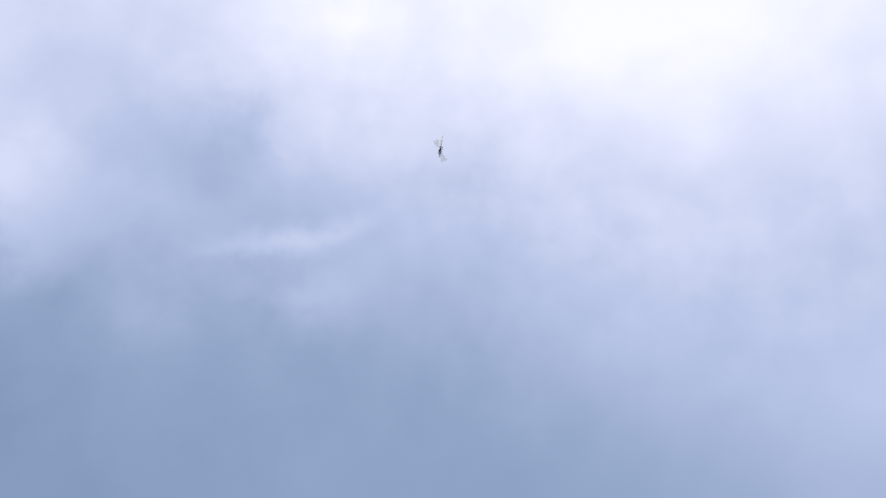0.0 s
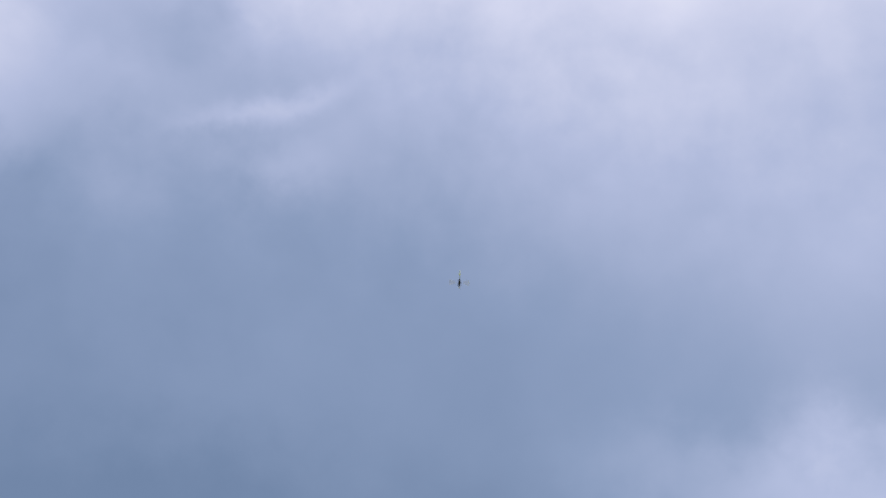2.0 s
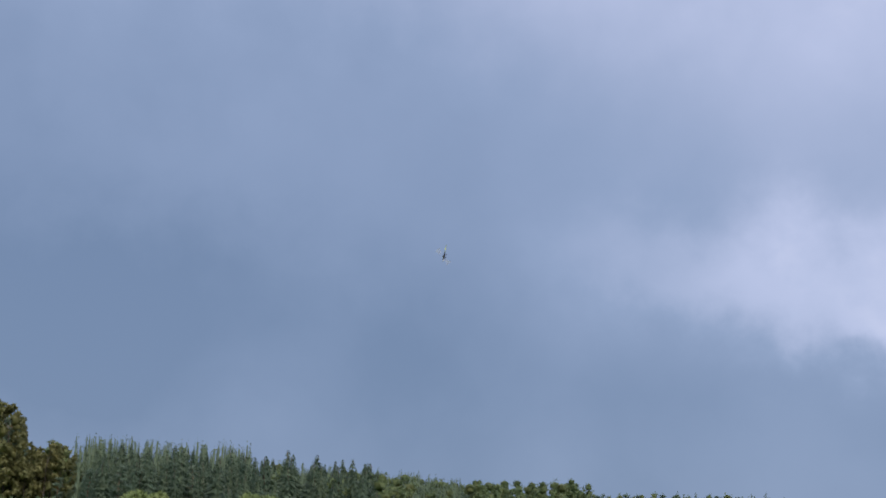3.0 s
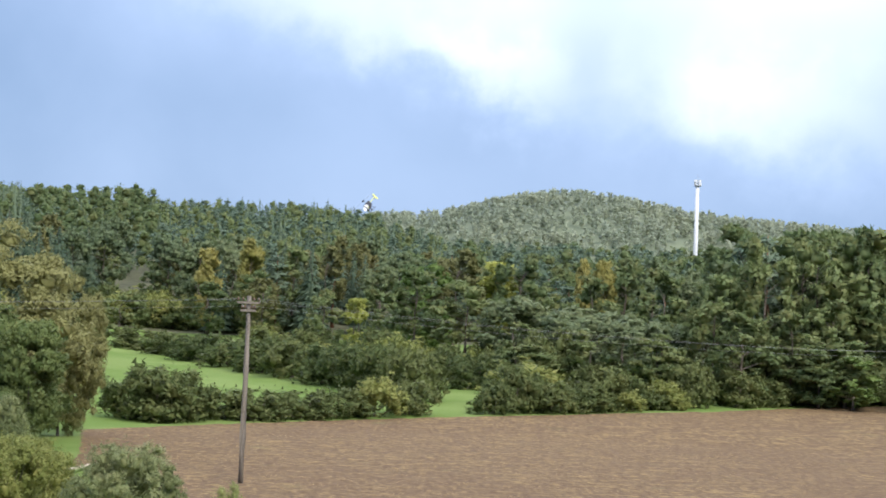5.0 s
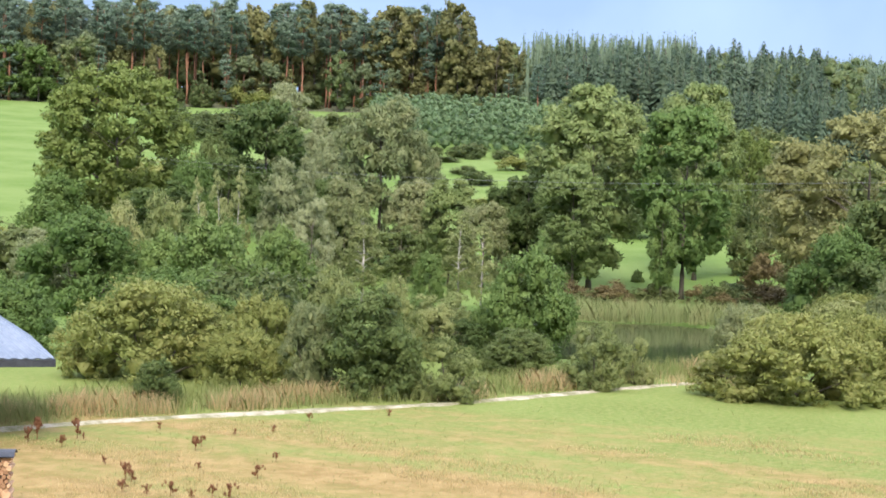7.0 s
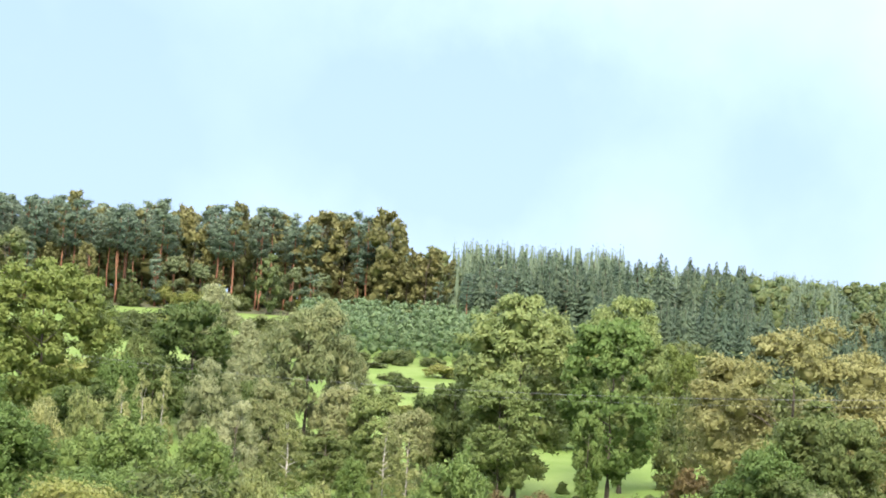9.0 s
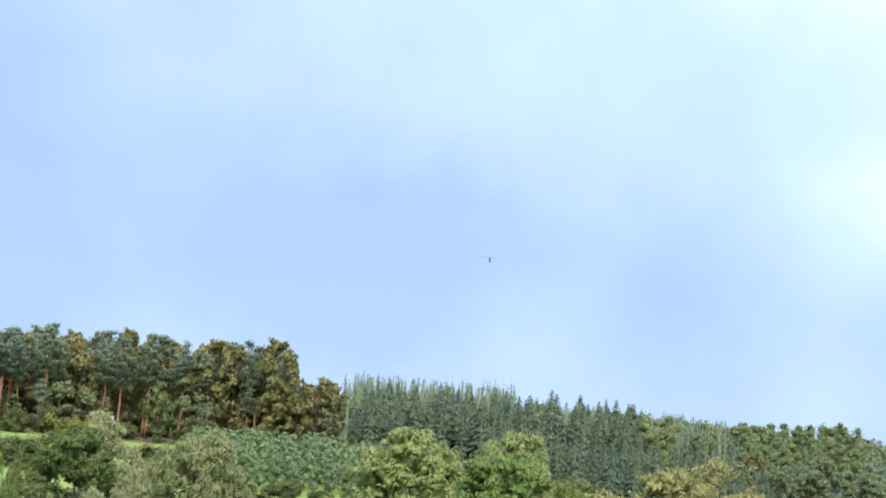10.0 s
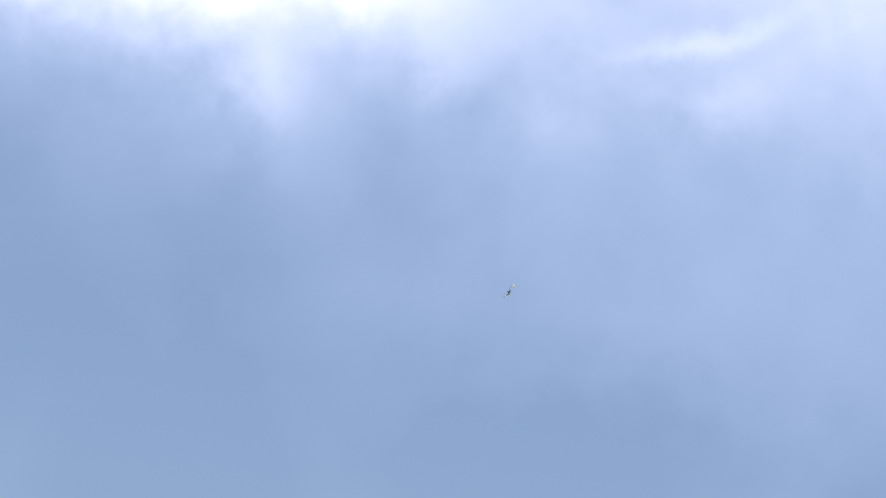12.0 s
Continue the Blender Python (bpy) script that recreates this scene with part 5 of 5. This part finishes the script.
def fan(r0, r1, half, thick, steps=8):
    """The sector that one turning blade sweeps while the shutter is open."""
    vs, fs = [], []
    for z in (-thick, thick):
        for i in range(steps + 1):
            a = -half + 2 * half * i / steps
            for r in (r0, r1):
                vs.append((r * math.cos(a), r * math.sin(a), z))
    m = 2 * (steps + 1)
    for i in range(steps):
        k = 2 * i
        fs.append((k, k + 2, k + 3, k + 1))
        fs.append((m + k, m + k + 1, m + k + 3, m + k + 2))
        fs.append((k + 1, k + 3, m + k + 3, m + k + 1))
    return vs, fs


def build_helicopter():
    ob = thing("model_helicopter", "white and lime-yellow model helicopter flying with spinning rotor", "helicopter")
    # canopy: a drop-shaped shell, nose at +y
    vs, fs, n = [], [], 14
    profile = [(0.50, 0.005, -0.03), (0.47, 0.04, -0.03), (0.41, 0.08, -0.02), (0.33, 0.105, 0.0), (0.22, 0.115, 0.01), (0.12, 0.105, 0.02), (0.06, 0.09, 0.03)]
    for yy, r, zc in profile:
        for k in range(n):
            a = 2 * math.pi * k / n
            vs.append((r * 0.6 * math.cos(a), yy, zc + r * math.sin(a)))
    for i in range(len(profile) - 1):
        for k in range(n):
            fs.append((i * n + k, i * n + (k + 1) % n, (i + 1) * n + (k + 1) % n, (i + 1) * n + k))
    fs += [tuple(range(n)), tuple(range(len(vs) - 1, len(vs) - n - 1, -1))]
    part("canopy", mesh_of("canopy", vs, fs, M_CANOPY, True), ob)
    for y0, r0, y1, r1, mat in ((0.335, 0.108, 0.27, 0.116, M_CARBON), (0.19, 0.117, 0.13, 0.11, M_LIMEP)):
        vs = [(r * 0.6 * math.cos(2 * math.pi * k / n), yy, 0.005 + r * math.sin(2 * math.pi * k / n)) for yy, r in ((y0, r0), (y1, r1)) for k in range(n)]
        part("stripe", mesh_of("stripe", vs, [(k, (k + 1) % n, n + (k + 1) % n, n + k) for k in range(n)], mat, True), ob, "painted canopy band")
    bm = bmesh.new()
    box(bm, -0.045, 0.045, -0.28, 0.2, -0.11, 0.13, 0.02)
    box(bm, -0.065, 0.065, -0.14, 0.26, -0.16, -0.06, 0.03)
    part("frame", (bm, M_CARBON), ob)
    v, f = tube([(0, -0.24, 0.02), (0, -0.9, 0.03)], [0.026, 0.02], 10)
    part("tail_boom", mesh_of("tail_boom", v, f, M_LIMEP, True), ob)
    bm = bmesh.new()
    box(bm, -0.006, 0.006, -0.98, -0.86, -0.13, 0.16, 0.004)
    part("tail_fin", (bm, M_LIMEP), ob)
    bm = bmesh.new()
    box(bm, -0.09, 0.09, -0.66, -0.61, 0.02, 0.032, 0.004)
    part("stabiliser", (bm, M_LIMEP), ob)
    v, f = fan(0.02, 0.14, math.pi, 0.002, 16)
    tail = part("tail_rotor", mesh_of("tail_rotor", v, f, M_BLUR), ob)
    tail.matrix_basis = pose(0.05, -0.92, 0.03, 0, 90, 0)
    for s in (-1, 1):
        v, f = tube([(s * 0.11, 0.3, -0.25), (s * 0.11, 0.2, -0.27), (s * 0.11, -0.2, -0.27)], [0.011, 0.011, 0.011], 6)
        part("skid", mesh_of("skid", v, f, M_CARBON, True), ob)
        for yy in (0.12, -0.1):
            v, f = tube([(0, yy, -0.14), (s * 0.07, yy, -0.18), (s * 0.11, yy, -0.27)], [0.011, 0.01, 0.01], 6)
            part("strut", mesh_of("strut", v, f, M_CARBON, True), ob)
    v, f = tube([(0, 0, 0.1), (0, 0, 0.3)], [0.012, 0.012], 8)
    part("rotor_shaft", mesh_of("rotor_shaft", v, f, M_STEEL, True), ob)
    bm = bmesh.new()
    box(bm, -0.09, 0.09, -0.028, 0.028, 0.25, 0.3, 0.008)
    rotor = part("main_rotor", (bm, M_CARBON), ob)
    for turn in (0, 180):
        v, f = fan(0.28, 0.79, radians(17), 0.003)
        blade = part("rotor_blade", mesh_of("rotor_blade", v, f, M_BLUR), rotor)
        blade.matrix_basis = pose(0, 0, 0.275, 0, 0, turn)
    return ob, rotor


helicopter, main_rotor = build_helicopter()


def motions():
    flight = [  # seconds, place, pose angles
        (0, -30.16, 97.59, 59.63, -70, 4, 22),
        (0.5, -30.67, 100.91, 59.72, -68, 7, 24),
        (1, -31.42, 108.00, 59.00, -67, 7, 24),
        (1.5, -32.25, 113.77, 55.80, -70, 8, 24),
        (2, -32.36, 119.01, 47.91, -74, 1, 17),
        (2.5, -36.93, 140.76, 43.18, -85, -2, 15),
        (2.7, -37.19, 141.25, 40.93, -89, -7, 12),
        (3.23, -31.19, 127.84, 32.45, -73, 27, 63),
        (3.77, -18.66, 101.35, 20.81, -31, 30, 131),
        (4.3, -9.32, 85.18, 14.08, -10, -1, -176),
        (4.5, -6.90, 83.47, 13.23, -15, 16, -180),
        (4.7, -4.45, 79.65, 12.80, -25, 33, 163),
        (5, -2.55, 71.75, 12.23, -37, 35, 136),
        (5.2, -3.25, 65.73, 11.78, -31, 5, 129),
        (5.3, -4.16, 61.70, 11.31, -41, -23, 134),
        (5.5, -6.73, 53.46, 10.33, -72, -54, 156),
        (5.7, -10.80, 52.84, 9.51, -75, -55, 164),
        (5.9, -15.55, 51.69, 8.22, -76, -48, 171),
        (6, -18.77, 53.81, 7.76, -58, -38, -180),
        (6.1, -22.38, 56.74, 7.35, -45, -38, -175),
        (6.2, -26.54, 60.43, 6.61, -49, -38, -168),
        (6.3, -30.65, 64.39, 6.06, -17, -25, 129),
        (6.4, -35.88, 69.83, 5.61, -12, 4, 82),
        (6.5, -40.32, 74.81, 5.45, -31, 28, 31),
        (6.7, -50.06, 86.56, 5.66, -24, 34, 27),
        (7.23, -69.78, 116.58, 6.89, -19, 24, 31),
        (7.77, -86.29, 149.87, 9.60, -14, 13, 34),
        (8.3, -90.22, 167.08, 13.47, -11, 2, 37),
        (8.5, -87.27, 168.53, 15.80, -10, 2, 36),
        (9.5, -69.65, 166.93, 26.97, -15, 2, 23),
        (10, -65.04, 163.12, 35.87, -6, 6, 9),
        (10.25, -65.21, 160.24, 40.58, 1, 13, 53),
        (10.5, -63.86, 153.26, 43.33, 12, 13, 99),
        (10.8, -55.89, 136.91, 41.95, -10, 23, 112),
        (11, -55.56, 130.07, 43.00, -20, 27, 100),
        (11.2, -55.57, 121.31, 41.99, -29, 25, 94),
        (11.5, -61.39, 125.82, 44.56, -40, 27, 89),
        (11.6, -64.50, 129.53, 46.34, -45, 23, 81),
        (12, -78.33, 144.22, 51.11, -60, 17, 68),
    ]
    walk(helicopter, [(t, pose(x, y, z, a, b, c)) for t, x, y, z, a, b, c in flight])
    spin = [  # seconds, blade angle
        (0, 60), (0.5, 40), (1, 8), (1.5, 50), (2, 0), (2.5, 10), (2.7, 40), (4.3, 0), (4.5, 0), (4.7, 0), (5, -20), (5.2, -30), (5.3, -35), (5.5, -35), (5.7, -38), (5.9, -60), (6, -95), (6.1, -140), (6.2, -180), (6.5, -200), (6.7, -220), (8.3, -190), (8.5, -190), (9.5, -190), (10, -180), (10.5, -130), (10.8, -95), (11, -95), (11.2, -95), (11.5, -95), (11.6, -95), (12, -90)
    ]
    walk(main_rotor, [(t, pose(0, 0, 0, 0, 0, a)) for t, a in spin])


motions()
